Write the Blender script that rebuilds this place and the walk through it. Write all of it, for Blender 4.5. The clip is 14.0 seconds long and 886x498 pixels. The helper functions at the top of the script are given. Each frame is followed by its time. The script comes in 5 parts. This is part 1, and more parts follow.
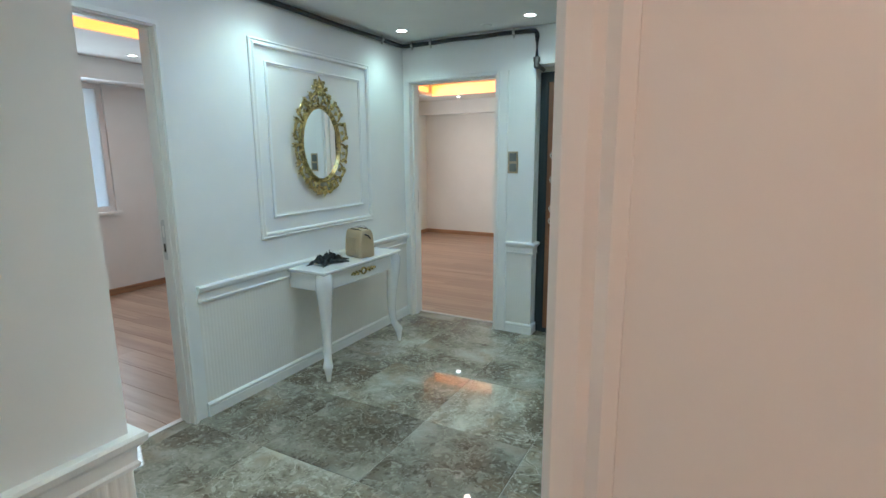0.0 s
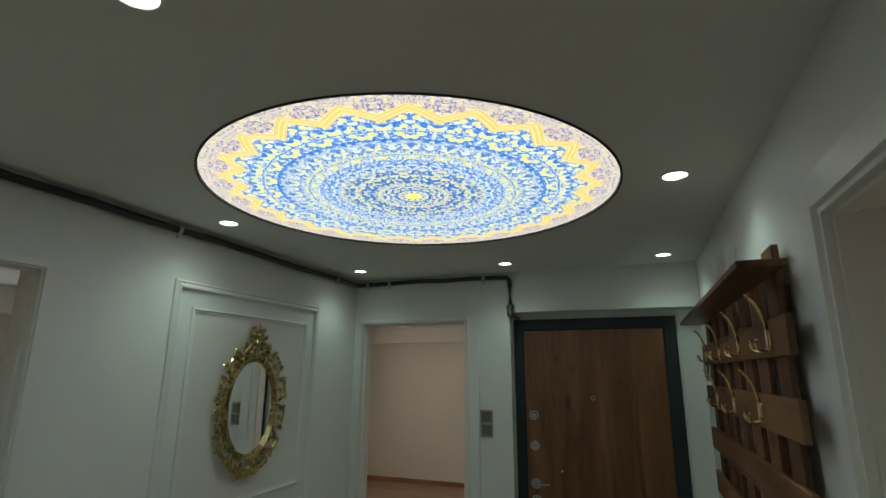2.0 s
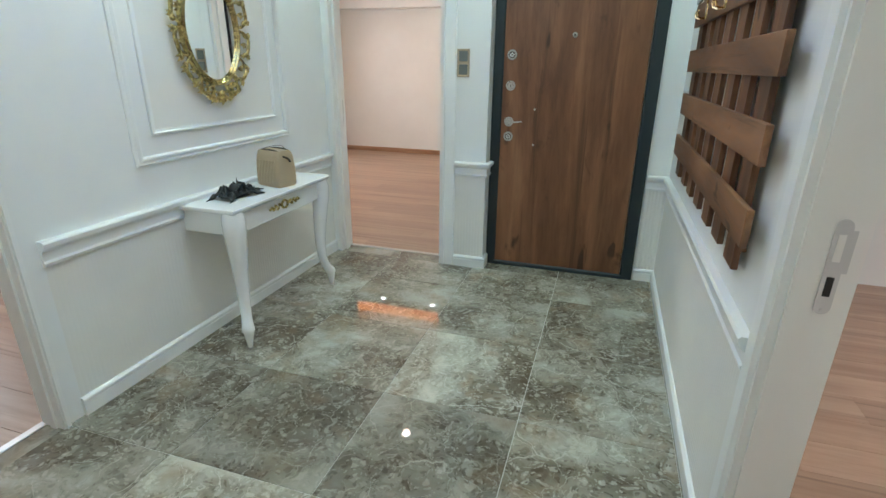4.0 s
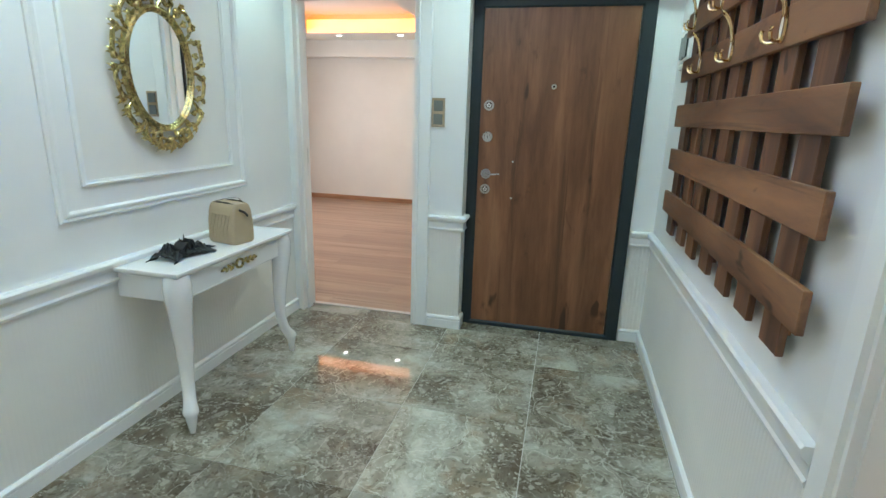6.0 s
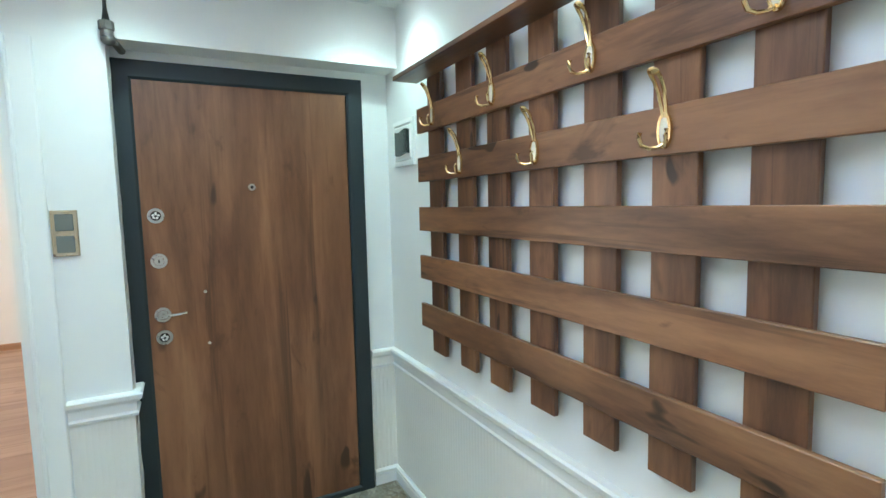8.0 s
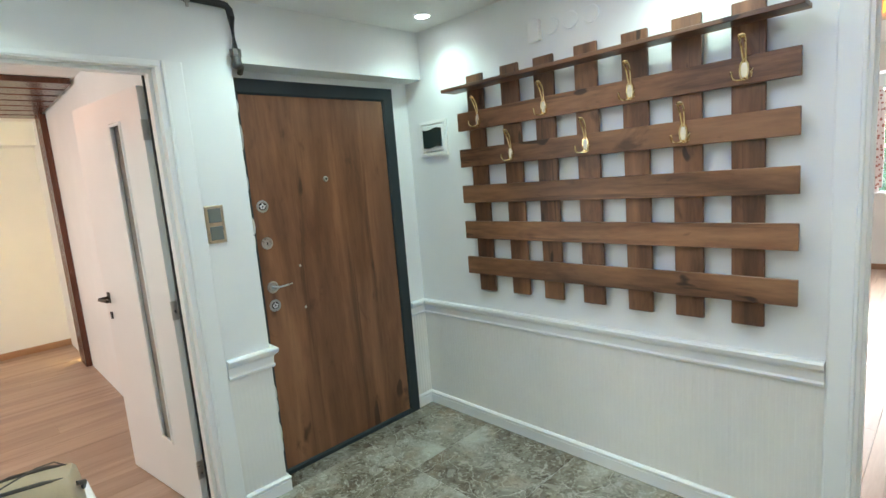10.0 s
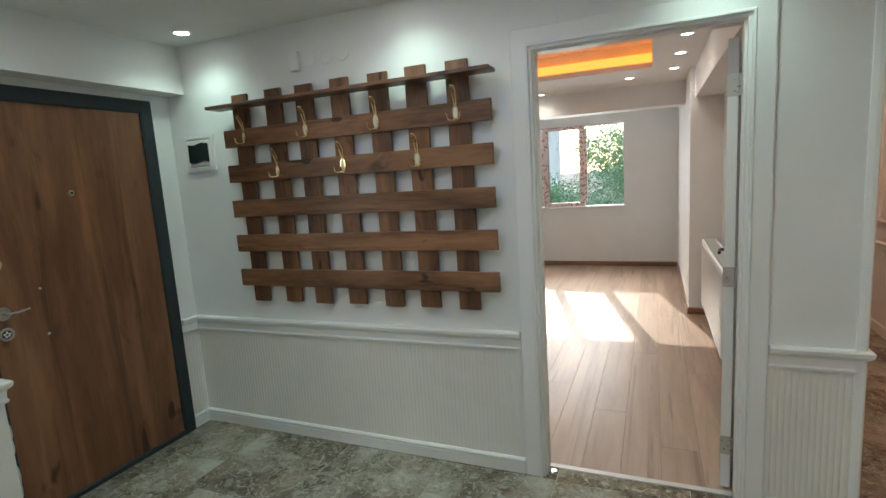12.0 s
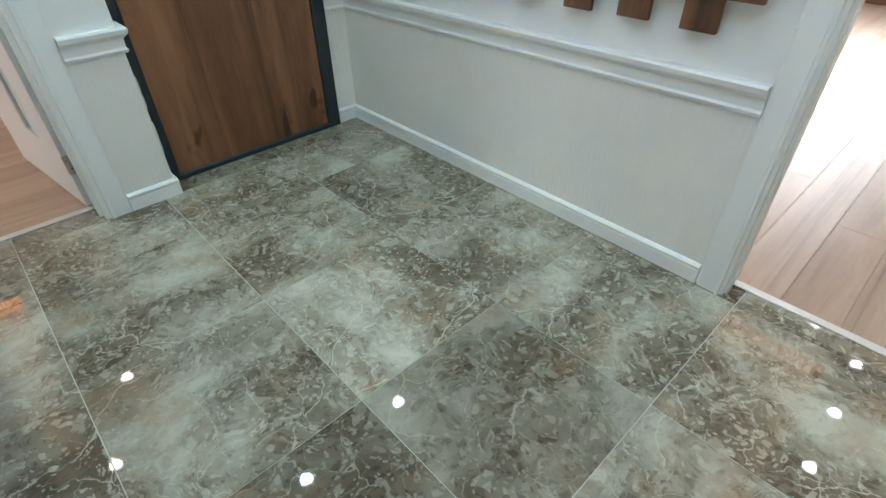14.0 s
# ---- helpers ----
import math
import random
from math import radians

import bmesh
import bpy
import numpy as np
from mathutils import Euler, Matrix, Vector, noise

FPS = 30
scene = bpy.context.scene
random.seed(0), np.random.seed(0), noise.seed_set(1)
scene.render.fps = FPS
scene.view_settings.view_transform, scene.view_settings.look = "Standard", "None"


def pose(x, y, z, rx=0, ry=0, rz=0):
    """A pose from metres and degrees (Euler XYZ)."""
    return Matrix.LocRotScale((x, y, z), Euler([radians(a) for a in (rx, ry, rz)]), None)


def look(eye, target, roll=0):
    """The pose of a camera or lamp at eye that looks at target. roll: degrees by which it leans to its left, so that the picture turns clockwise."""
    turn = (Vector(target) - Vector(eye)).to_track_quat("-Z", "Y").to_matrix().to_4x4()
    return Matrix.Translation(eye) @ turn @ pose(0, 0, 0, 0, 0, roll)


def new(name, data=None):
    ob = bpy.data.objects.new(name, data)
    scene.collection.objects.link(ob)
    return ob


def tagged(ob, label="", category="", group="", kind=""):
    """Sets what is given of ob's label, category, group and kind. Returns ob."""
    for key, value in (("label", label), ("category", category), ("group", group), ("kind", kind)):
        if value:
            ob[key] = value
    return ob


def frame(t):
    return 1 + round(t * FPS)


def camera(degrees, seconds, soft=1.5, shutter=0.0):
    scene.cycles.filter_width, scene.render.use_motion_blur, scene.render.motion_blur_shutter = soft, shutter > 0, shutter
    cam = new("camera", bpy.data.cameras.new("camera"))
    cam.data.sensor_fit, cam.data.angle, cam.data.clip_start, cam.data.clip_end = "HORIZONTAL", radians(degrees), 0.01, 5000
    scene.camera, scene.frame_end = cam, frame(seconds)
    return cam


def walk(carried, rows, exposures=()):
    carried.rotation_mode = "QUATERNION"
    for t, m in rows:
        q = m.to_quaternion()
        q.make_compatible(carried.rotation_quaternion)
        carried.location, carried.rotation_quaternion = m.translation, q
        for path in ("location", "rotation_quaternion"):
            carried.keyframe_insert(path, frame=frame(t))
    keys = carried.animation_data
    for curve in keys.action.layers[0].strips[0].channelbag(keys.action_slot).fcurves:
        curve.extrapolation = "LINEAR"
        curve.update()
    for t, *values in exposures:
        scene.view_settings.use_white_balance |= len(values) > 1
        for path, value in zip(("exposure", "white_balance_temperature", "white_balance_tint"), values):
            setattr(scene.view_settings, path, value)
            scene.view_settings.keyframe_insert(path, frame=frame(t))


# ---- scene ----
cam = camera(82.5, 14.0)
EXPOSURES = [(0.0, 2.2, 5700, 0), (0.5, 2.0, 6150, 1), (1.0, 1.37, 6900, 2), (1.5, 0.48, 6900, -2), (2.0, 0.48, 6900, -2), (2.5, 1.0, 7000, 1), (3.0, 2.04, 7000, 8), (3.5, 2.4, 6250, 7), (6.0, 2.55, 5950, 4), (6.5, 2.53, 6250, 8), (7.0, 2.5, 6250, 8), (7.5, 2.75, 6150, 5), (8.0, 2.95, 5850, 3), (10.5, 2.45, 6350, 7), (11.0, 2.01, 6450, 6), (11.5, 1.8, 6650, 8), (12.0, 1.82, 6600, 6), (12.5, 2.1, 6550, 5), (13.0, 2.2, 6350, 4), (13.5, 2.55, 6150, 4), (14.0, 2.5, 6000, 6)]
PATH = [
    (0, (0.028, 0.197, 1.468), (-0.91, 1.924, 1.1), -0.4),
    (0.5, (-0.234, 0.388, 1.517), (-1.059, 2.207, 1.418), -0.7),
    (1, (-0.385, 0.533, 1.631), (-1.127, 2.383, 1.801), -0.2),
    (1.5, (-0.463, 0.628, 1.715), (-1.141, 2.462, 2.135), -0.4),
    (2, (-0.481, 0.645, 1.744), (-1.155, 2.47, 2.209), 0.3),
    (2.5, (-0.478, 0.661, 1.64), (-1.159, 2.536, 1.782), 0.2),
    (3, (-0.48, 0.661, 1.514), (-1.137, 2.539, 1.312), 0.2),
    (3.5, (-0.485, 0.663, 1.42), (-1.092, 2.492, 0.887), 0.4),
    (3.7, (-0.478, 0.671, 1.396), (-1.064, 2.469, 0.745), 0.3),
    (5.8, (-0.613, 0.898, 1.404), (-1.104, 2.686, 0.653), 0.8),
    (6, (-0.632, 0.933, 1.394), (-1.075, 2.814, 0.878), 1.8),
    (6.5, (-0.679, 1.059, 1.503), (-0.7, 3.046, 1.271), 1.1),
    (7, (-0.75, 1.221, 1.498), (-0.43, 3.185, 1.303), 0.6),
    (7.5, (-0.838, 1.586, 1.485), (-0.271, 3.495, 1.292), 0.3),
    (8, (-1.031, 1.728, 1.495), (-0.12, 3.498, 1.303), -1.2),
    (8.2, (-1.205, 1.713, 1.536), (-0.127, 3.384, 1.316), -1.4),
    (10.3, (-2.329, 1.655, 1.543), (-0.864, 2.983, 1.242), -4.6),
    (10.5, (-2.345, 1.595, 1.538), (-0.791, 2.816, 1.229), -4.3),
    (11, (-2.407, 1.438, 1.562), (-0.655, 2.346, 1.239), -4.0),
    (11.5, (-2.46, 1.341, 1.556), (-0.595, 1.98, 1.222), -4.2),
    (12, (-2.435, 1.38, 1.547), (-0.612, 2.15, 1.255), -3.6),
    (12.5, (-2.217, 1.479, 1.563), (-0.536, 2.527, 1.287), -2.7),
    (13, (-1.993, 1.616, 1.575), (-0.489, 2.857, 1.132), -0.9),
    (13.5, (-1.808, 1.633, 1.431), (-0.511, 2.884, 0.564), -0.8),
    (14, (-1.758, 1.595, 1.287), (-0.68, 2.748, 0.06), -0.7),
]
walk(cam, [(t, look(eye, target, roll)) for t, eye, target, roll in PATH], EXPOSURES)

# ---------------------------------------------------------------- world, sun, lamps
world = bpy.data.worlds.new("sky")
scene.world = world
world.use_nodes = True
wn = world.node_tree
sky = wn.nodes.new("ShaderNodeTexSky")
sky.sky_type, sky.sun_disc = "NISHITA", False
SUN_WAY = Vector((-1.0, -0.265, -0.545)).normalized()
sky.sun_elevation = math.asin(-SUN_WAY.z)
sky.sun_rotation = math.atan2(-SUN_WAY.x, -SUN_WAY.y)
wn.links.new(sky.outputs[0], wn.nodes["Background"].inputs[0])
wn.nodes["Background"].inputs[1].default_value = 0.2
sun = bpy.data.lights.new("sun", "SUN")
sun.energy, sun.angle, sun.color = 1.3, radians(0.5), (1.0, 0.93, 0.84)
new("sun", sun).matrix_world = look((0, 0, 0), SUN_WAY)

CEIL = 2.402


def area_lamp(name, place, target, w, h, watts, color):
    lamp = bpy.data.lights.new(name, "AREA")
    lamp.shape, lamp.size, lamp.size_y, lamp.energy, lamp.color = "RECTANGLE", w, h, watts, color
    ob = new(name, lamp)
    ob.matrix_world = look(place, target)
    return ob


def spot_lamp(x, y, z, watts, color=(1.0, 0.98, 0.95)):
    lamp = bpy.data.lights.new("spot", "SPOT")
    lamp.energy, lamp.color, lamp.spot_size, lamp.spot_blend, lamp.shadow_soft_size = watts, color, radians(132), 1.0, 0.04
    ob = new("spot", lamp)
    ob.matrix_world = look((x, y, z - 0.012), (x, y, 0))
    return ob


# daylight that comes in at the windows; the second lamp's window is an added one
area_lamp("window_light", (5.52, 2.66, 1.54), (0, 2.2, 1.0), 1.2, 1.1, 6.0, (0.92, 0.95, 1.0))
area_lamp("window_light", (-4.80, 6.3, 1.5), (0, 6.3, 1.2), 1.5, 1.2, 7, (1.0, 0.94, 0.90))
area_lamp("window_light", (-5.54, 2.75, 1.5), (0, 2.7, 1.0), 0.8, 1.0, 4, (0.86, 0.93, 1.0))


# ---------------------------------------------------------------- materials
def nodes_of(name):
    m = bpy.data.materials.new(name)
    m.use_nodes = True
    return m, m.node_tree, m.node_tree.nodes["Principled BSDF"]


def coords(nt, space="Object", scale=(1, 1, 1), vary=0.0):
    """Coordinates, scaled, and shifted by the object's random number."""
    tc = nt.nodes.new("ShaderNodeTexCoord")
    mp = nt.nodes.new("ShaderNodeMapping")
    mp.inputs["Scale"].default_value = scale
    out = tc.outputs[space]
    if vary:
        info = nt.nodes.new("ShaderNodeObjectInfo")
        mul = nt.nodes.new("ShaderNodeVectorMath")
        mul.operation = "MULTIPLY_ADD"
        mul.inputs[1].default_value = (vary, vary * 0.7, vary * 1.3)
        nt.links.new(info.outputs["Random"], mul.inputs[0])
        nt.links.new(out, mul.inputs[2])
        out = mul.outputs[0]
    nt.links.new(out, mp.inputs[0])
    return mp.outputs[0]


def noise_of(nt, vec, scale, detail=4.0, rough=0.55, distortion=0.0):
    n = nt.nodes.new("ShaderNodeTexNoise")
    n.inputs["Scale"].default_value, n.inputs["Detail"].default_value = scale, detail
    n.inputs["Roughness"].default_value, n.inputs["Distortion"].default_value = rough, distortion
    nt.links.new(vec, n.inputs["Vector"])
    return n.outputs[0]


def ramp_of(nt, fac, stops):
    r = nt.nodes.new("ShaderNodeValToRGB")
    while len(r.color_ramp.elements) < len(stops):
        r.color_ramp.elements.new(0.5)
    for e, (p, c) in zip(r.color_ramp.elements, stops):
        e.position, e.color = p, (*c, 1) if len(c) == 3 else (c[0], c[0], c[0], 1)
    nt.links.new(fac, r.inputs[0])
    return r.outputs[0]


def mix_of(nt, fac, a, b, blend="MIX"):
    m = nt.nodes.new("ShaderNodeMix")
    m.data_type, m.blend_type = "RGBA", blend
    for sock, v in ((m.inputs["Factor"], fac), (m.inputs["A"], a), (m.inputs["B"], b)):
        if isinstance(v, (int, float)):
            sock.default_value = v
        elif isinstance(v, tuple):
            sock.default_value = (*v, 1)
        else:
            nt.links.new(v, sock)
    return m.outputs["Result"]


def math_of(nt, op, a, b=None, c=None):
    m = nt.nodes.new("ShaderNodeMath")
    m.operation = op
    for i, v in enumerate((a, b, c)):
        if v is None:
            continue
        if isinstance(v, (int, float)):
            m.inputs[i].default_value = v
        else:
            nt.links.new(v, m.inputs[i])
    return m.outputs[0]


def bump_of(nt, bsdf, height, strength, distance=0.002):
    b = nt.nodes.new("ShaderNodeBump")
    b.inputs["Strength"].default_value, b.inputs["Distance"].default_value = strength, distance
    nt.links.new(height, b.inputs["Height"])
    nt.links.new(b.outputs[0], bsdf.inputs["Normal"])


def paint(name, color, rough=0.5, stain=0.04, grain=90.0, bump=0.15, metal=0.0, coat=0.0):
    """A painted or plain surface with faint stains and grain."""
    m, nt, b = nodes_of(name)
    v = coords(nt, "Object")
    big = noise_of(nt, v, 2.3, 5.0)
    fine = noise_of(nt, v, grain, 3.0)
    lo = tuple(c * (1 - stain * 2) for c in color)
    hi = tuple(min(1.0, c * (1 + stain)) for c in color)
    nt.links.new(ramp_of(nt, big, ((0.3, lo), (0.7, hi))), b.inputs["Base Color"])
    nt.links.new(ramp_of(nt, fine, ((0.2, (rough * 0.85,)), (0.8, (min(1.0, rough * 1.15),)))), b.inputs["Roughness"])
    b.inputs["Metallic"].default_value = metal
    b.inputs["Coat Weight"].default_value = coat
    bump_of(nt, b, fine, bump, 0.001)
    return m


def wood(name, dark, mid, light, along=(1, 1, 1), rough=0.45, vary=3.0, scale=1.0, knots=True, coat=0.0, spread=0.72, blotch=0.0):
    """Wood grain; along: small on the axis that the grain follows."""
    m, nt, b = nodes_of(name)
    v = coords(nt, "Object", tuple(a * scale for a in along), vary)
    bands = noise_of(nt, v, 3.6, 5.0, 0.55, 1.1)
    fibre = noise_of(nt, v, 38.0, 5.0, 0.65, 0.2)
    col = ramp_of(nt, bands, ((0.36, dark), (0.49, mid), (0.63, light)))
    col = mix_of(nt, 0.27, col, ramp_of(nt, fibre, ((0.36, dark), (0.62, light))))
    streak = noise_of(nt, coords(nt, "Object", tuple(a * (scale if a < 1 else scale * 2.4) * (0.6 if a < 1 else 1.0) for a in along), vary * 0.6), 7.0, 4.0, 0.7, 0.4)
    col = mix_of(nt, ramp_of(nt, streak, ((0.56, (0.0,)), (0.66, (0.75,)))), col, tuple(c * 0.7 for c in dark))
    if blotch:
        wide = noise_of(nt, coords(nt, "Object", tuple((2.6 if a > 0.5 else 0.30) for a in along), vary * 1.3), 2.6, 3.0, 0.5, 0.5)
        col = mix_of(nt, ramp_of(nt, wide, ((0.40, (blotch,)), (0.56, (0.0,)))), col, mix_of(nt, 0.5, col, dark))
        col = mix_of(nt, ramp_of(nt, wide, ((0.54, (0.0,)), (0.70, (blotch,)))), col, mix_of(nt, 0.55, col, light))
        spots = noise_of(nt, coords(nt, "Object", tuple((1.0 if a > 0.5 else 0.42) for a in along), vary * 0.9), 8.0, 4.0, 0.6, 0.9)
        col = mix_of(nt, ramp_of(nt, spots, ((0.60, (0.0,)), (0.72, (blotch * 0.9,)))), col, tuple(c * 0.75 for c in dark))
    if knots:
        kn = noise_of(nt, coords(nt, "Object", tuple(min(1.0, a * 2.2) * scale for a in along), vary * 1.7), 11.0, 2.0, 0.4, 0.3)
        col = mix_of(nt, ramp_of(nt, kn, ((0.68, (0.0,)), (0.72, (0.9,)))), col, tuple(c * 0.45 for c in dark))
    info = nt.nodes.new("ShaderNodeObjectInfo")
    shade = ramp_of(nt, info.outputs["Random"], ((0.0, (spread,)), (1.0, (1.0,))))
    nt.links.new(mix_of(nt, 1.0, col, shade, "MULTIPLY"), b.inputs["Base Color"])
    nt.links.new(ramp_of(nt, fibre, ((0.2, (rough * 0.8,)), (0.8, (rough * 1.2,)))), b.inputs["Roughness"])
    b.inputs["Coat Weight"].default_value = coat
    bump_of(nt, b, fibre, 0.25, 0.001)
    return m


def glow(name, color, strength):
    m, nt, b = nodes_of(name)
    b.inputs["Base Color"].default_value = (0.8, 0.8, 0.8, 1)
    b.inputs["Emission Color"].default_value = (*color, 1)
    b.inputs["Emission Strength"].default_value = strength
    return m


def metal(name, color, rough=0.25, wear=0.1):
    m, nt, b = nodes_of(name)
    v = coords(nt)
    n = noise_of(nt, v, 60.0, 4.0)
    nt.links.new(ramp_of(nt, n, ((0.3, tuple(c * (1 - wear) for c in color)), (0.7, color))), b.inputs["Base Color"])
    nt.links.new(ramp_of(nt, n, ((0.3, (rough * 0.7,)), (0.7, (rough * 1.4,)))), b.inputs["Roughness"])
    b.inputs["Metallic"].default_value = 1.0
    return m


def marble(name):
    """Polished brown-grey marble tile: pale drifts, brown clouds full of pebbles, a few white veins."""
    m, nt, b = nodes_of(name)
    info = nt.nodes.new("ShaderNodeObjectInfo")
    rnd = info.outputs["Random"]
    turn = nt.nodes.new("ShaderNodeVectorRotate")
    turn.rotation_type = "Z_AXIS"
    nt.links.new(coords(nt, "Object"), turn.inputs["Vector"])
    nt.links.new(math_of(nt, "MULTIPLY", math_of(nt, "FLOOR", math_of(nt, "MULTIPLY", rnd, 8.0)), math.pi / 2), turn.inputs["Angle"])
    move = nt.nodes.new("ShaderNodeVectorMath")
    move.operation = "MULTIPLY_ADD"
    move.inputs[1].default_value = (37.0, 61.0, 23.0)
    nt.links.new(rnd, move.inputs[0])
    nt.links.new(turn.outputs[0], move.inputs[2])
    v = move.outputs[0]
    warp = nt.nodes.new("ShaderNodeVectorMath")
    warp.operation = "MULTIPLY_ADD"
    wob = nt.nodes.new("ShaderNodeTexNoise")
    wob.inputs["Scale"].default_value, wob.inputs["Detail"].default_value = 7.0, 6.0
    nt.links.new(v, wob.inputs["Vector"])
    nt.links.new(wob.outputs["Color"], warp.inputs[0])
    warp.inputs[1].default_value = (0.16, 0.16, 0.16)
    nt.links.new(v, warp.inputs[2])
    w = warp.outputs[0]
    stretch = nt.nodes.new("ShaderNodeMapping")
    stretch.inputs["Rotation"].default_value = (0, 0, 0.6)
    stretch.inputs["Scale"].default_value = (1.0, 0.48, 1.0)
    nt.links.new(w, stretch.inputs[0])
    cloud = noise_of(nt, stretch.outputs[0], 3.3, 7.0, 0.60, 0.3)
    base = ramp_of(nt, cloud, ((0.34, (0.105, 0.086, 0.062)), (0.45, (0.205, 0.182, 0.140)), (0.54, (0.315, 0.298, 0.246)), (0.67, (0.500, 0.492, 0.430))))
    dim = ramp_of(nt, cloud, ((0.42, (1.0,)), (0.60, (0.18,))))
    # pebbles of three sizes, thick in the dark clouds and sparse in the pale drifts
    for sc, share, dark, pale in ((13.0, 0.55, 0.45, 0.36), (30.0, 0.50, 0.70, 0.50), (62.0, 0.50, 0.70, 0.48)):
        vo = nt.nodes.new("ShaderNodeTexVoronoi")
        vo.inputs["Scale"].default_value = sc
        nt.links.new(w, vo.inputs["Vector"])
        sep = nt.nodes.new("ShaderNodeSeparateColor")
        nt.links.new(vo.outputs["Color"], sep.inputs[0])
        body = ramp_of(nt, vo.outputs["Distance"], ((0.36, (1.0,)), (0.46, (0.0,))))
        pick = mix_of(nt, 1.0, ramp_of(nt, sep.outputs[0], ((share, (0.0,)), (share + 0.10, (dark,)))), body, "MULTIPLY")
        base = mix_of(nt, mix_of(nt, 1.0, pick, dim, "MULTIPLY"), base, (0.085, 0.066, 0.044))
        pick = mix_of(nt, 1.0, ramp_of(nt, sep.outputs[1], ((share + 0.16, (0.0,)), (share + 0.24, (pale,)))), body, "MULTIPLY")
        base = mix_of(nt, pick, base, (0.54, 0.52, 0.45))
    rust = ramp_of(nt, noise_of(nt, v, 4.3, 4.0, 0.55, 0.4), ((0.55, (0.0,)), (0.70, (0.45,))))
    base = mix_of(nt, rust, base, (0.33, 0.235, 0.150))
    for sc, width, amount in ((2.2, 0.007, 0.80), (5.5, 0.012, 0.62), (12.0, 0.018, 0.30)):
        vo = nt.nodes.new("ShaderNodeTexVoronoi")
        vo.feature = "DISTANCE_TO_EDGE"
        vo.inputs["Scale"].default_value = sc
        nt.links.new(w, vo.inputs["Vector"])
        line = ramp_of(nt, vo.outputs["Distance"], ((0.0, (amount,)), (width, (0.0,))))
        gate = ramp_of(nt, noise_of(nt, v, sc * 1.6, 3.0), ((0.44, (0.0,)), (0.54, (1.0,))))
        base = mix_of(nt, mix_of(nt, 1.0, line, gate, "MULTIPLY"), base, (0.60, 0.58, 0.51))
    tone = ramp_of(nt, math_of(nt, "FRACT", math_of(nt, "MULTIPLY", rnd, 17.3)), ((0.0, (0.68, 0.67, 0.65)), (1.0, (1.16, 1.16, 1.14))))
    base = mix_of(nt, 1.0, base, tone, "MULTIPLY")
    nt.links.new(base, b.inputs["Base Color"])
    nt.links.new(ramp_of(nt, noise_of(nt, v, 14.0, 3.0), ((0.3, (0.015,)), (0.8, (0.05,)))), b.inputs["Roughness"])
    b.inputs["Specular IOR Level"].default_value = 0.55
    return m


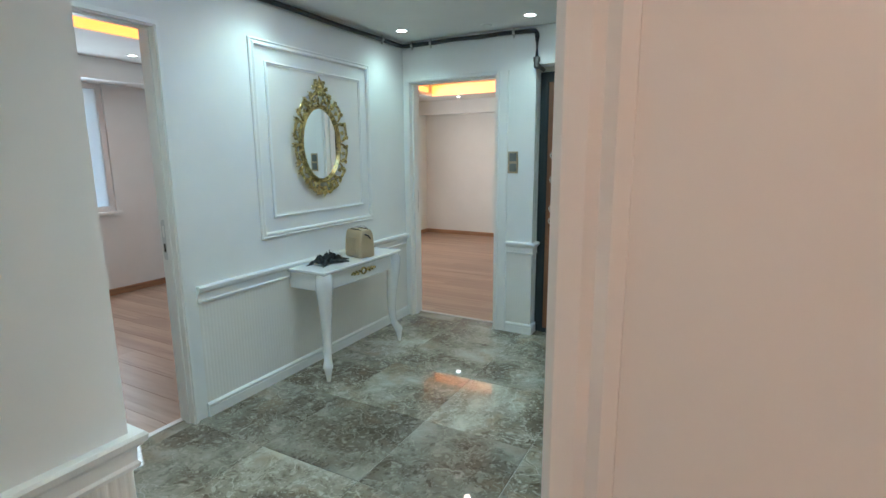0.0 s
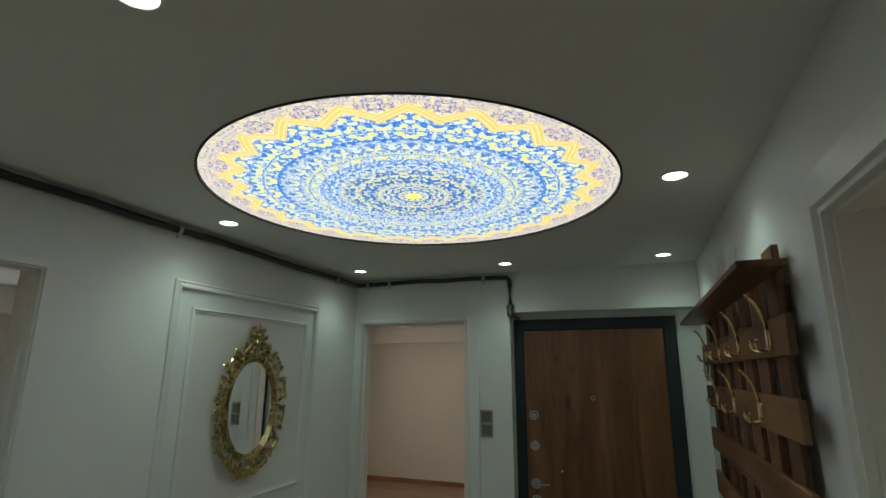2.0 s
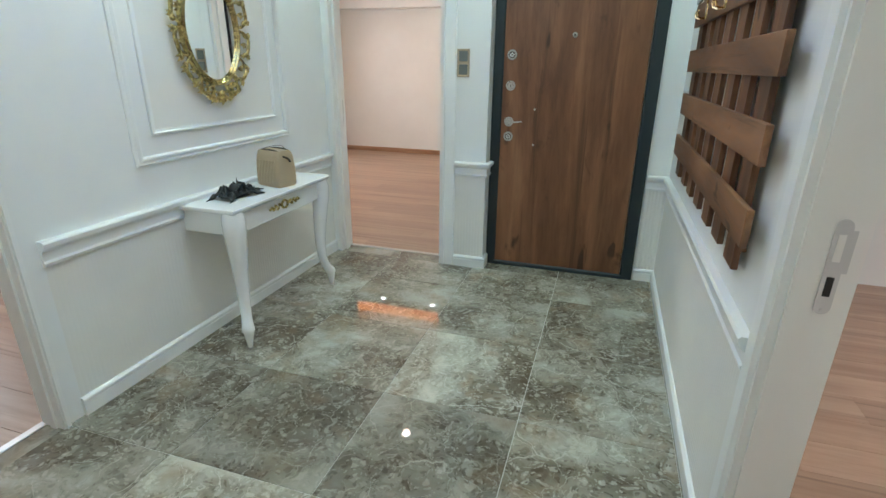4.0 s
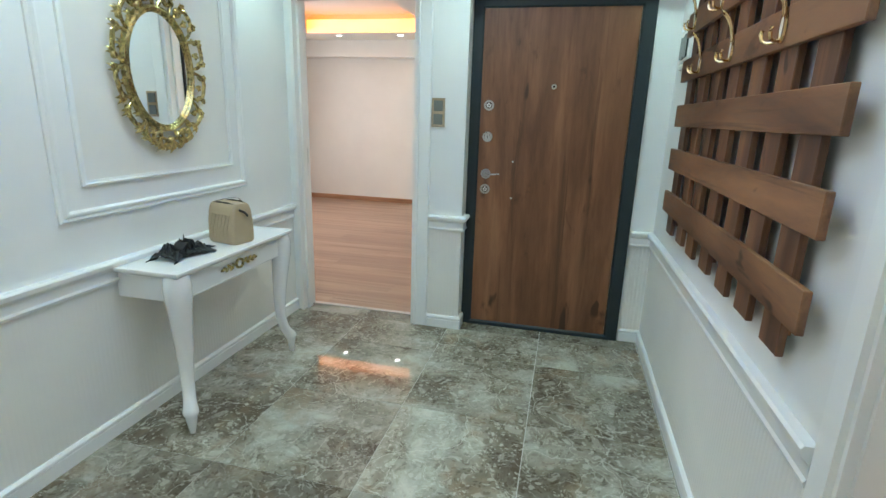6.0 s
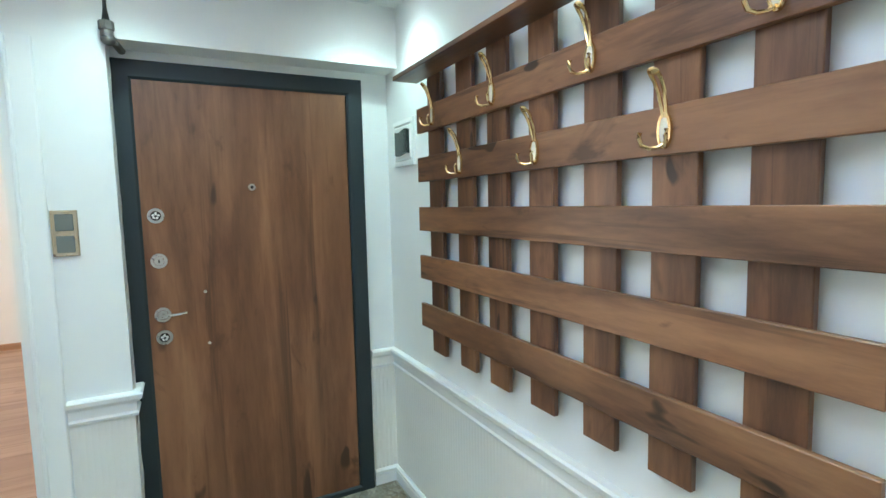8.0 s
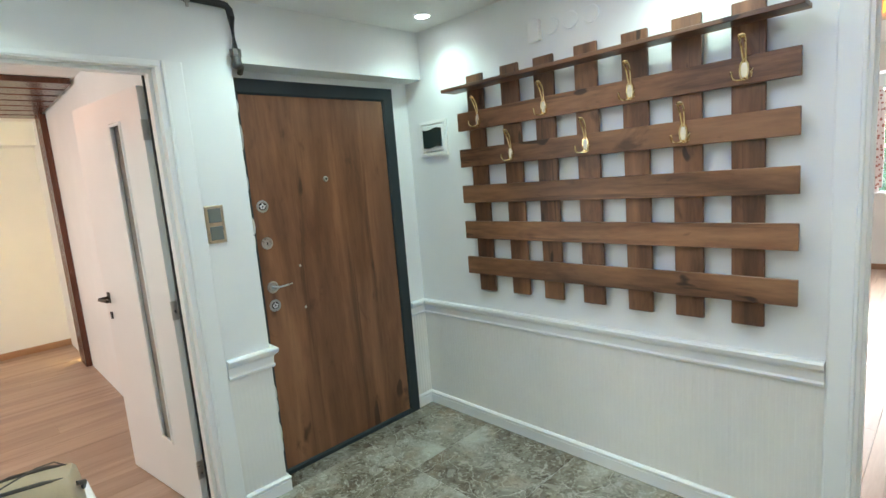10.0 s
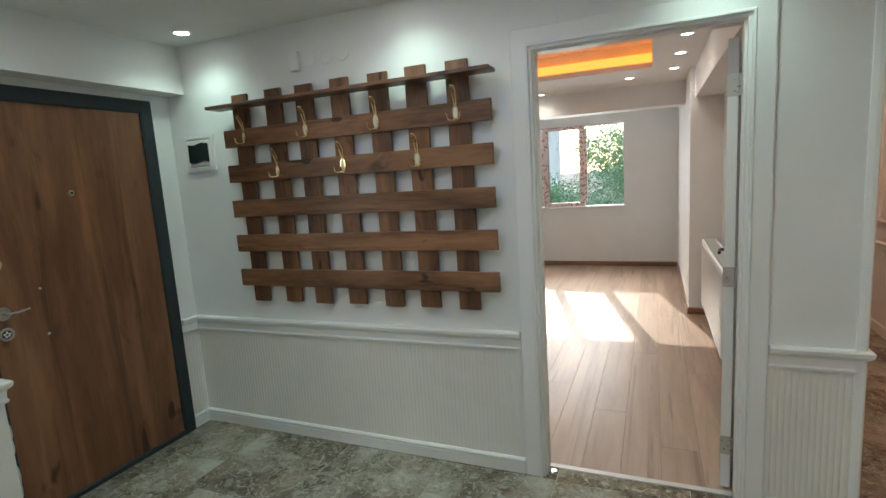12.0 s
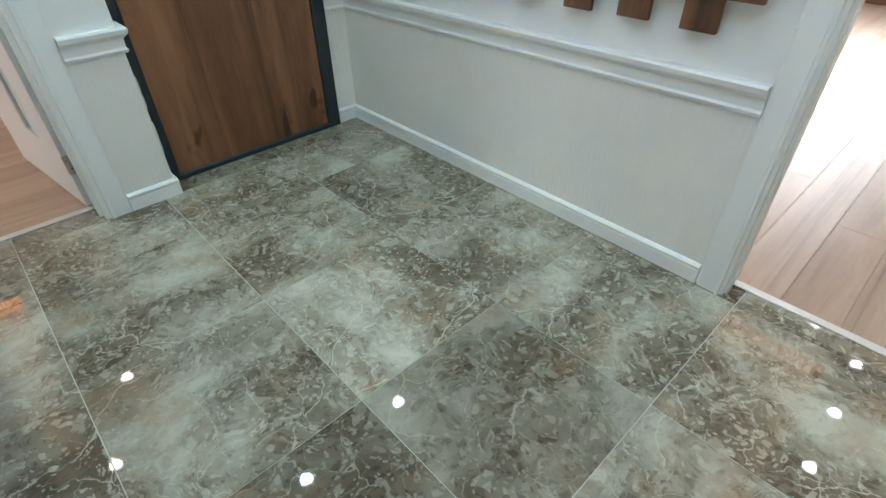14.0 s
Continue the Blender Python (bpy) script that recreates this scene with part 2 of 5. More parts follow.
def rosette(name, cx, cy, radius):
    """Backlit printed disc: rings of blue and yellow flowers, a zigzag band and a lilac rim."""
    m, nt, b = nodes_of(name)
    geo = nt.nodes.new("ShaderNodeNewGeometry")
    sep = nt.nodes.new("ShaderNodeSeparateXYZ")
    nt.links.new(geo.outputs["Position"], sep.inputs[0])
    dx = math_of(nt, "DIVIDE", math_of(nt, "SUBTRACT", sep.outputs[0], cx), radius)
    dy = math_of(nt, "DIVIDE", math_of(nt, "SUBTRACT", sep.outputs[1], cy), radius)
    r = math_of(nt, "SQRT", math_of(nt, "ADD", math_of(nt, "MULTIPLY", dx, dx), math_of(nt, "MULTIPLY", dy, dy)))
    ang = math_of(nt, "DIVIDE", math_of(nt, "ARCTAN2", dy, dx), 2 * math.pi)

    def fold(n):
        """Distance from the middle of one of n mirrored sectors, 0 to 1."""
        f = math_of(nt, "FRACT", math_of(nt, "MULTIPLY", math_of(nt, "ADD", ang, 2.0), n))
        return math_of(nt, "MULTIPLY", math_of(nt, "ABSOLUTE", math_of(nt, "SUBTRACT", f, 0.5)), 2.0)

    def polar(n, rscale):
        c = nt.nodes.new("ShaderNodeCombineXYZ")
        nt.links.new(math_of(nt, "MULTIPLY", fold(n), math_of(nt, "MULTIPLY", r, 1.7 * 24 / n)), c.inputs[0])
        nt.links.new(math_of(nt, "MULTIPLY", r, rscale), c.inputs[1])
        return c.outputs[0]

    p12, p24, p48 = polar(12, 13.0), polar(24, 13.0), polar(48, 13.0)
    white, blue = (0.86, 0.92, 0.84), (0.002, 0.165, 0.74)
    yellow, gold = (0.88, 0.80, 0.16), (0.86, 0.56, 0.15)

    def buds(vec, scale, size, soft=0.03, wild=1.0):
        vo = nt.nodes.new("ShaderNodeTexVoronoi")
        vo.inputs["Scale"].default_value, vo.inputs["Randomness"].default_value = scale, wild
        nt.links.new(vec, vo.inputs["Vector"])
        return ramp_of(nt, vo.outputs["Distance"], ((size, (1.0,)), (size + soft, (0.0,))))

    def vine(vec, scale, width):
        ridge = math_of(nt, "ABSOLUTE", math_of(nt, "SUBTRACT", noise_of(nt, vec, scale, 1.0, 0.5, 0.8), 0.5))
        return ramp_of(nt, ridge, ((width, (1.0,)), (width * 1.5, (0.0,))))

    # outer field: deep blue with white vines, small white buds and yellow leaves
    field = mix_of(nt, vine(p24, 3.2, 0.016), blue, white)
    field = mix_of(nt, buds(p24, 3.0, 0.22), field, white)
    field = mix_of(nt, buds(p24, 3.0, 0.13), field, (0.80, 0.66, 0.10))
    field = mix_of(nt, buds(p24, 1.7, 0.35), field, white)
    field = mix_of(nt, buds(p24, 1.7, 0.29), field, yellow)
    # middle rings: smaller flowers, set closer
    mid = mix_of(nt, vine(p24, 5.0, 0.022), (0.004, 0.16, 0.70), white)
    mid = mix_of(nt, buds(p24, 3.2, 0.30), mid, white)
    mid = mix_of(nt, buds(p24, 2.4, 0.31), mid, yellow)
    core = mix_of(nt, buds(p12, 4.4, 0.40), (0.012, 0.15, 0.60), (0.88, 0.88, 0.74))
    core = mix_of(nt, buds(p12, 4.4, 0.24), core, (0.74, 0.58, 0.14))
    core = mix_of(nt, buds(p12, 2.6, 0.28), core, (0.84, 0.78, 0.24))
    wave = math_of(nt, "ADD", r, math_of(nt, "MULTIPLY", fold(24), 0.03))
    field = mix_of(nt, ramp_of(nt, wave, ((0.62, (1.0,)), (0.66, (0.0,)))), field, mid)
    field = mix_of(nt, ramp_of(nt, wave, ((0.34, (1.0,)), (0.38, (0.0,)))), field, core)
    petals = math_of(nt, "SUBTRACT", r, math_of(nt, "MULTIPLY", fold(12), 0.018))
    field = mix_of(nt, ramp_of(nt, petals, ((0.030, (1.0,)), (0.037, (0.0,)))), field, yellow)
    zig = math_of(nt, "ADD", r, math_of(nt, "MULTIPLY", fold(24), 0.085))
    # rim: lilac and gold scrolls on a pale ground
    rim = mix_of(nt, vine(p24, 4.2, 0.04), (0.82, 0.72, 0.54), (0.14, 0.13, 0.46))
    rim = mix_of(nt, buds(p24, 2.8, 0.26), rim, (0.82, 0.58, 0.22))
    rim = mix_of(nt, buds(p24, 2.8, 0.11), rim, (0.30, 0.26, 0.60))
    band = mix_of(nt, ramp_of(nt, math_of(nt, "FRACT", math_of(nt, "MULTIPLY", zig, 42.0)), ((0.18, (0.0,)), (0.26, (1.0,)))), (0.92, 0.84, 0.58), gold)
    col = mix_of(nt, ramp_of(nt, zig, ((0.868, (0.0,)), (0.871, (1.0,)))), field, band)
    col = mix_of(nt, ramp_of(nt, zig, ((0.930, (0.0,)), (0.933, (1.0,)))), col, rim)
    b.inputs["Base Color"].default_value = (0.5, 0.5, 0.5, 1)
    b.inputs["Roughness"].default_value = 0.35
    nt.links.new(col, b.inputs["Emission Color"])
    b.inputs["Emission Strength"].default_value = ROSETTE
    return m


def foliage(name, dark, light):
    m, nt, b = nodes_of(name)
    geo = nt.nodes.new("ShaderNodeNewGeometry")
    nt.links.new(ramp_of(nt, geo.outputs["Random Per Island"], ((0.0, dark), (1.0, light))), b.inputs["Base Color"])
    b.inputs["Roughness"].default_value = 0.6
    b.inputs["Subsurface Weight"].default_value = 0.1
    return m


def clear_glass(name, tint=(0.97, 0.99, 0.99), rough=0.0):
    m, nt, b = nodes_of(name)
    b.inputs["Base Color"].default_value = (*tint, 1)
    b.inputs["Transmission Weight"].default_value = 1.0
    b.inputs["Roughness"].default_value = rough
    b.inputs["IOR"].default_value = 1.45
    return m


def film(name):
    """White window profile under film printed with pink marks."""
    m, nt, b = nodes_of(name)
    vo = nt.nodes.new("ShaderNodeTexVoronoi")
    vo.inputs["Scale"].default_value = 26.0
    nt.links.new(coords(nt), vo.inputs["Vector"])
    nt.links.new(ramp_of(nt, vo.outputs["Distance"], ((0.30, (0.42, 0.16, 0.13)), (0.42, (0.80, 0.70, 0.68)))), b.inputs["Base Color"])
    b.inputs["Roughness"].default_value = 0.3
    return m


ROSETTE = 0.92
WALL = paint("white wall paint", (0.80, 0.81, 0.80), 0.55, 0.02, 140.0, 0.10)
PAPER = paint("ivory wallpaper", (0.79, 0.78, 0.74), 0.6, 0.025, 220.0, 0.25)
CEILING = paint("white ceiling paint", (0.78, 0.78, 0.76), 0.7, 0.02, 120.0, 0.08)
TRIM = paint("white satin trim", (0.82, 0.83, 0.82), 0.35, 0.015, 160.0, 0.05)
DOORWHITE = paint("white foil door", (0.80, 0.79, 0.77), 0.38, 0.015, 160.0, 0.05)
LACQUER = paint("white lacquer", (0.84, 0.84, 0.84), 0.22, 0.01, 120.0, 0.03, coat=0.3)
PLASTIC = paint("white plastic", (0.82, 0.82, 0.80), 0.35, 0.01, 200.0, 0.03)
STEEL_DARK = paint("charcoal powder coat", (0.016, 0.026, 0.030), 0.55, 0.12, 200.0, 0.15)
PIPE = paint("black painted pipe", (0.022, 0.023, 0.025), 0.42, 0.25, 60.0, 0.3)
PLASTER = paint("white filler smears", (0.72, 0.72, 0.70), 0.8, 0.06, 60.0, 0.5)
GROUT = paint("pale grey grout", (0.55, 0.53, 0.48), 0.8, 0.06, 300.0, 0.4)
MARBLE = marble("polished brown grey marble")
RACKWOOD_Y = wood("dark walnut rack board", (0.075, 0.033, 0.017), (0.225, 0.102, 0.048), (0.41, 0.205, 0.100), (1.0, 0.14, 1.0), 0.42, 5.0, 1.3, True, 0.0, 0.66, 0.8)
RACKWOOD_Z = wood("dark walnut rack slat", (0.072, 0.031, 0.016), (0.205, 0.090, 0.042), (0.36, 0.175, 0.084), (1.0, 1.0, 0.14), 0.42, 9.0, 1.3, True, 0.0, 0.60, 0.7)
DOORWOOD = wood("brown oak laminate", (0.108, 0.042, 0.020), (0.200, 0.084, 0.038), (0.320, 0.150, 0.072), (1.0, 1.0, 0.14), 0.4, 0.0, 0.8, True, 0.0, 1.0, 0.85)
LAMINATE = wood("light oak laminate", (0.32, 0.21, 0.15), (0.41, 0.285, 0.205), (0.49, 0.355, 0.265), (0.10, 1.0, 1.0), 0.38, 7.0, 1.2, False, 0.0, 0.88)
SKIRT = wood("oak skirting", (0.30, 0.16, 0.085), (0.39, 0.22, 0.125), (0.48, 0.29, 0.17), (0.15, 0.15, 1.0), 0.4, 2.0, 1.0, False)
SLATWOOD = wood("dark red brown slats", (0.05, 0.016, 0.010), (0.10, 0.032, 0.018), (0.16, 0.055, 0.03), (1.0, 0.1, 0.1), 0.25, 2.0, 1.0, False)
GOLD = metal("antique gold leaf", (0.66, 0.55, 0.24), 0.24, 0.5)
BRASS = metal("polished brass", (0.88, 0.68, 0.36), 0.18, 0.1)
CHROME = metal("brushed nickel", (0.55, 0.54, 0.51), 0.34, 0.03)
BRONZE = metal("champagne switch frame", (0.55, 0.46, 0.33), 0.35, 0.1)
DARKMETAL = metal("dark door handle", (0.06, 0.055, 0.05), 0.35, 0.1)
IVORY = paint("ivory enamel", (0.80, 0.74, 0.58), 0.25, 0.02, 100.0, 0.03)
ROCKER = paint("grey green rocker", (0.15, 0.165, 0.15), 0.35, 0.04, 100.0, 0.03)
SMOKED = paint("smoked cover", (0.020, 0.032, 0.030), 0.16, 0.05, 60.0, 0.02)
BLACK = paint("black void", (0.012, 0.012, 0.012), 0.6, 0.1, 60.0, 0.1)
LEATHER = paint("beige leather", (0.46, 0.36, 0.23), 0.42, 0.07, 160.0, 0.5)
LEATHER_DARK = paint("dark leather trim", (0.05, 0.04, 0.03), 0.45, 0.1, 160.0, 0.4)
CLOTH = paint("black satin cloth", (0.006, 0.007, 0.008), 0.55, 0.3, 200.0, 0.6)
MIRROR = metal("mirror silver", (0.90, 0.92, 0.91), 0.004, 0.0)
LAMPGLOW = glow("lamp diffuser", (0.95, 1.0, 0.98), 5.0)
ORANGE_LED = glow("orange led strip", (1.0, 0.24, 0.008), 0.60)
YELLOW_LED = glow("warm led strip", (1.0, 0.75, 0.25), 3.0)
SILVER = paint("anodised silver", (0.62, 0.62, 0.62), 0.4, 0.04, 80.0, 0.03, 0.6)
GLASS = clear_glass("window glass")
UPVC = paint("white window profile", (0.80, 0.80, 0.80), 0.3, 0.02, 120.0, 0.03)
FILM = film("pink protective film")
RADIATOR = paint("white radiator enamel", (0.80, 0.80, 0.78), 0.3, 0.02, 120.0, 0.03)
LEAF = foliage("leaves", (0.09, 0.18, 0.07), (0.30, 0.46, 0.22))
BARK = paint("bark", (0.10, 0.07, 0.05), 0.9, 0.3, 30.0, 0.9)
FACADE = paint("cream render", (0.62, 0.58, 0.52), 0.85, 0.06, 20.0, 0.4)
ASPHALT = paint("asphalt", (0.05, 0.05, 0.05), 0.9, 0.1, 60.0, 0.6)
FACADE_GREY = paint("grey render", (0.26, 0.27, 0.28), 0.85, 0.06, 20.0, 0.4)
# near-black that paints the shade in the hinge gaps
GAP_SHADE = paint("black hinge gap shade", (0.010, 0.010, 0.010), 0.7, 0.1, 60.0, 0.1)
FROST = paint("patterned glass", (0.38, 0.34, 0.31), 0.25, 0.30, 26.0, 0.8)
REDBRICK = paint("red parapet", (0.34, 0.07, 0.06), 0.8, 0.2, 40.0, 0.6)


# ---------------------------------------------------------------- mesh helpers
def link(name, bm, material, parent=None, smooth=False):
    bmesh.ops.recalc_face_normals(bm, faces=bm.faces)
    me = bpy.data.meshes.new(name)
    bm.to_mesh(me)
    bm.free()
    if smooth:
        me.polygons.foreach_set("use_smooth", [True] * len(me.polygons))
        me.set_sharp_from_angle(angle=radians(40))
    me.materials.append(material)
    ob = new(name, me)
    ob.parent = parent
    return ob


def part(name, bm, material, parent, label="", smooth=False):
    ob = link(name, bm, material, parent, smooth)
    return tagged(ob, label) if label else ob


def structure(name, bm, material, label, category, smooth=False):
    return tagged(link(name, bm, material, None, smooth), label, category, "", "structure")


def thing(name, label, category, at=(0, 0, 0), group="", rz=0.0):
    ob = new(name)
    ob.empty_display_size = 0.1
    ob.matrix_world = pose(*at, 0, 0, rz)
    return tagged(ob, label, category, group)


def box(bm, x0, x1, y0, y1, z0, z1, bevel=0.0, segments=1):
    r = bmesh.ops.create_cube(bm, size=1.0, matrix=Matrix.Translation(((x0 + x1) / 2, (y0 + y1) / 2, (z0 + z1) / 2)) @ Matrix.Diagonal((abs(x1 - x0), abs(y1 - y0), abs(z1 - z0), 1)))
    if bevel:
        edges = {e for v in r["verts"] for e in v.link_edges}
        bmesh.ops.bevel(bm, geom=list(edges), offset=bevel, segments=segments, affect="EDGES", profile=0.5)
    return bm


def a_box(x0, x1, y0, y1, z0, z1, bevel=0.0, segments=1):
    return box(bmesh.new(), x0, x1, y0, y1, z0, z1, bevel, segments)


def disc(bm, centre, axis, r, depth, n=24, r2=None):
    """A cylinder from centre along axis."""
    axis = Vector(axis).normalized()
    m = Matrix.Translation(Vector(centre) + axis * depth / 2) @ axis.to_track_quat("Z", "Y").to_matrix().to_4x4()
    bmesh.ops.create_cone(bm, cap_ends=True, segments=n, radius1=r, radius2=r if r2 is None else r2, depth=depth, matrix=m)
    return bm


def sweep(bm, path, normal, profile, closed=False):
    """Sweeps a profile of (out along normal, sideways) along a flat path, with mitred corners."""
    n = Vector(normal).normalized()
    pts = [Vector(p) for p in path]
    count, rings = len(pts), []
    for i, p in enumerate(pts):
        a = pts[i - 1] if closed or i else None
        b = pts[(i + 1) % count] if closed or i < count - 1 else None
        sides = [n.cross((q - o).normalized()) for o, q in ((a, p), (p, b)) if o is not None and q is not None]
        lat = sum(sides, Vector()).normalized()
        lat /= max(0.2, lat.dot(sides[0]))
        rings.append([bm.verts.new(p + n * u + lat * v) for u, v in profile])
    k = len(profile)
    for i in range(count if closed else count - 1):
        a, b = rings[i], rings[(i + 1) % count]
        for j in range(k):
            bm.faces.new((a[j], a[(j + 1) % k], b[(j + 1) % k], b[j]))
    if not closed:
        bm.faces.new(rings[0])
        bm.faces.new(list(reversed(rings[-1])))
    return bm


def tube(bm, path, radii, n=8, flat=1.0, up=(0, 0, 1)):
    """A round tube along a path, with a radius for each point; flat squeezes it along up."""
    pts = [Vector(p) for p in path]
    rings = []
    for i, p in enumerate(pts):
        t = (pts[min(i + 1, len(pts) - 1)] - pts[max(i - 1, 0)]).normalized()
        u = Vector(up)
        u = u - t * u.dot(t)
        u = u.normalized() if u.length > 1e-4 else t.orthogonal().normalized()
        s = t.cross(u)
        r = radii[i] if isinstance(radii, (list, tuple)) else radii
        rings.append([bm.verts.new(p + (u * math.sin(a) * flat + s * math.cos(a)) * r) for a in (2 * math.pi * k / n for k in range(n))])
    for a, b in zip(rings, rings[1:]):
        for j in range(n):
            bm.faces.new((a[j], a[(j + 1) % n], b[(j + 1) % n], b[j]))
    bm.faces.new(rings[0])
    bm.faces.new(list(reversed(rings[-1])))
    return bm


def blob(bm, centre, radii, turn=None, u=8, v=6):
    m = Matrix.Translation(centre) @ (turn.to_4x4() if turn else Matrix.Identity(4)) @ Matrix.Diagonal((*radii, 1))
    bmesh.ops.create_uvsphere(bm, u_segments=u, v_segments=v, radius=1.0, matrix=m)
    return bm


# ---------------------------------------------------------------- plan of the flat, in metres
WEST, EAST, NORTH, RECESS = -2.435, -0.075, 4.03, 4.175      # hall walls
BLOCK_X, BLOCK_Y, PIER_Y, SOUTH = -1.259, 0.857, 0.628, -0.37  # corner block, pier end, corridor wall
W_DOOR, E_DOOR, N_DOOR = (0.90, 1.812, 2.090), (1.03, 1.898, 2.085), (-2.395, -1.549, 2.095)
TOP = 2.75                                                 # top of the walls
W_IN, E_IN, N_IN = WEST - 0.10, 0.045, 4.18                # room sides of the hall walls
LIV_X, LIV_Y, NICHE_Y, LIV_N = 5.60, 1.055, 0.77, 4.6       # living room
NR_X0, NR_X1, NR_Y = -4.85, -1.50, 8.56                    # north room
WR_X, WR_Y0, WR_Y1 = -5.62, 0.2, 4.02                      # west room

# ---- walls
bm = bmesh.new()
box(bm, W_IN, WEST, W_DOOR[1], NORTH, 0, TOP)
box(bm, W_IN, WEST, W_DOOR[0], W_DOOR[1], W_DOOR[2], TOP)
box(bm, W_IN, WEST, BLOCK_Y, W_DOOR[0], 0, TOP)
wall_west = structure("wall_west", bm, WALL, "white painted hall wall with raised panel mouldings", "wall")

bm = bmesh.new()
box(bm, EAST, E_IN, E_DOOR[1], RECESS + 0.15, 0, TOP)
box(bm, EAST, E_IN, E_DOOR[0], E_DOOR[1], E_DOOR[2], TOP)
box(bm, EAST, E_IN, PIER_Y, E_DOOR[0], 0, TOP)
wall_east = structure("wall_east", bm, WALL, "white painted hall wall behind the wooden rack", "wall")

ENT_X0 = -1.245
bm = bmesh.new()
box(bm, NR_X0, N_DOOR[0], NORTH, N_IN, 0, TOP)
box(bm, N_DOOR[0], N_DOOR[1], NORTH, N_IN, N_DOOR[2], TOP)
box(bm, N_DOOR[1], ENT_X0, NORTH, N_IN, 0, TOP)
box(bm, ENT_X0, EAST, NORTH, RECESS, 2.125, TOP)
box(bm, NR_X1, EAST, RECESS, RECESS + 0.15, 0, TOP)
wall_north = structure("wall_north", bm, WALL, "white painted wall round the entrance recess", "wall")

bm = a_box(W_IN, BLOCK_X, SOUTH, BLOCK_Y, 0, TOP)
structure("wall_block", bm, WALL, "white painted corner block of the hall", "wall")
bm = a_box(W_IN, 3.75, SOUTH - 0.15, SOUTH, 0, TOP)
wall_south = structure("wall_south", bm, WALL, "white painted corridor wall with panel mouldings", "wall")
bm = a_box(E_IN, 3.6, PIER_Y, NICHE_Y - 0.06, 0, TOP)
structure("wall_corridor", bm, WALL, "white painted wall along the corridor", "wall")
bm = a_box(3.6, 3.75, SOUTH, PIER_Y, 0, TOP)
structure("wall_corridor_end", bm, WALL, "white painted wall at the end of the corridor", "wall")

# ---- ceilings of hall and corridor, with a round opening for the lit disc
DISC = (-1.245, 2.375, 0.775)


def holed_ceiling(x0, x1, y0, y1, z, cx, cy, r, thick):
    bm = bmesh.new()
    n = 96
    ring, edge = [], []
    for i in range(n):
        a = 2 * math.pi * i / n
        c, s = math.cos(a), math.sin(a)
        k = min((x1 - cx) / c if c > 1e-6 else 1e9, (x0 - cx) / c if c < -1e-6 else 1e9, (y1 - cy) / s if s > 1e-6 else 1e9, (y0 - cy) / s if s < -1e-6 else 1e9)
        ring.append((cx + r * c, cy + r * s))
        edge.append((cx + k * c, cy + k * s))
    lo = [[bm.verts.new((*p, z)) for p in loop] for loop in (ring, edge)]
    hi = [bm.verts.new((*p, z + thick)) for p in ring]
    for i in range(n):
        j = (i + 1) % n
        bm.faces.new((lo[0][i], lo[0][j], lo[1][j], lo[1][i]))
        bm.faces.new((lo[0][i], hi[i], hi[j], lo[0][j]))
    for px, py in ((x0, y0), (x1, y0), (x1, y1), (x0, y1)):
        a = math.atan2(py - cy, px - cx) % (2 * math.pi)
        i = int(a / (2 * math.pi) * n)
        bm.faces.new((lo[1][i], bm.verts.new((px, py, z)), lo[1][(i + 1) % n]))
    return bm


structure("ceiling_hall", holed_ceiling(WEST, EAST, BLOCK_Y, NORTH, CEIL, *DISC, 0.05), CEILING, "white plasterboard ceiling with a round opening", "ceiling")
bm = a_box(BLOCK_X, EAST, SOUTH, BLOCK_Y, CEIL, CEIL + 0.05)
structure("ceiling_passage", bm, CEILING, "white plasterboard ceiling", "ceiling")
bm = a_box(EAST, 3.6, SOUTH, PIER_Y, CEIL + 0.002, CEIL + 0.05)
structure("ceiling_corridor", bm, CEILING, "white plasterboard ceiling", "ceiling")

disc_light = thing("ceiling_light_disc", "round backlit ceiling panel with blue and yellow flower print", "ceiling light", (DISC[0], DISC[1], CEIL))
bm = disc(bmesh.new(), (0, 0, 0.006), (0, 0, 1), DISC[2] - 0.004, 0.004, 96)
part("panel", bm, rosette("backlit flower rosette", DISC[0], DISC[1], DISC[2]), disc_light, "printed translucent panel lit from behind")
bm = bmesh.new()
sweep(bm, [(math.cos(a) * DISC[2], math.sin(a) * DISC[2], 0) for a in (2 * math.pi * i / 96 for i in range(96))], (0, 0, 1), [(-0.003, -0.004), (-0.003, 0.004), (0.012, 0.004), (0.012, -0.004)], True)
part("rim", bm, STEEL_DARK, disc_light, "thin black rim")


def downlight(x, y, z=CEIL, watts=3.7, color=(0.72, 1.0, 0.90)):
    """A flush round lamp, and the light that it gives."""
    t = thing("downlight", "small round white recessed ceiling spotlight, switched on", "ceiling light", (x, y, z), "recessed spotlights")
    bm = bmesh.new()
    n = 24
    sweep(bm, [(math.cos(a) * 0.045, math.sin(a) * 0.045, 0) for a in (2 * math.pi * i / n for i in range(n))], (0, 0, -1), [(0.0, -0.008), (0.0, 0.006), (0.004, 0.004), (0.006, -0.004)], True)
    part("ring", bm, PLASTIC, t, "", True)
    part("diffuser", disc(bmesh.new(), (0, 0, -0.003), (0, 0, 1), 0.036, 0.003, 24), LAMPGLOW, t, "bright lamp diffuser")
    spot_lamp(x, y, z, watts, color)


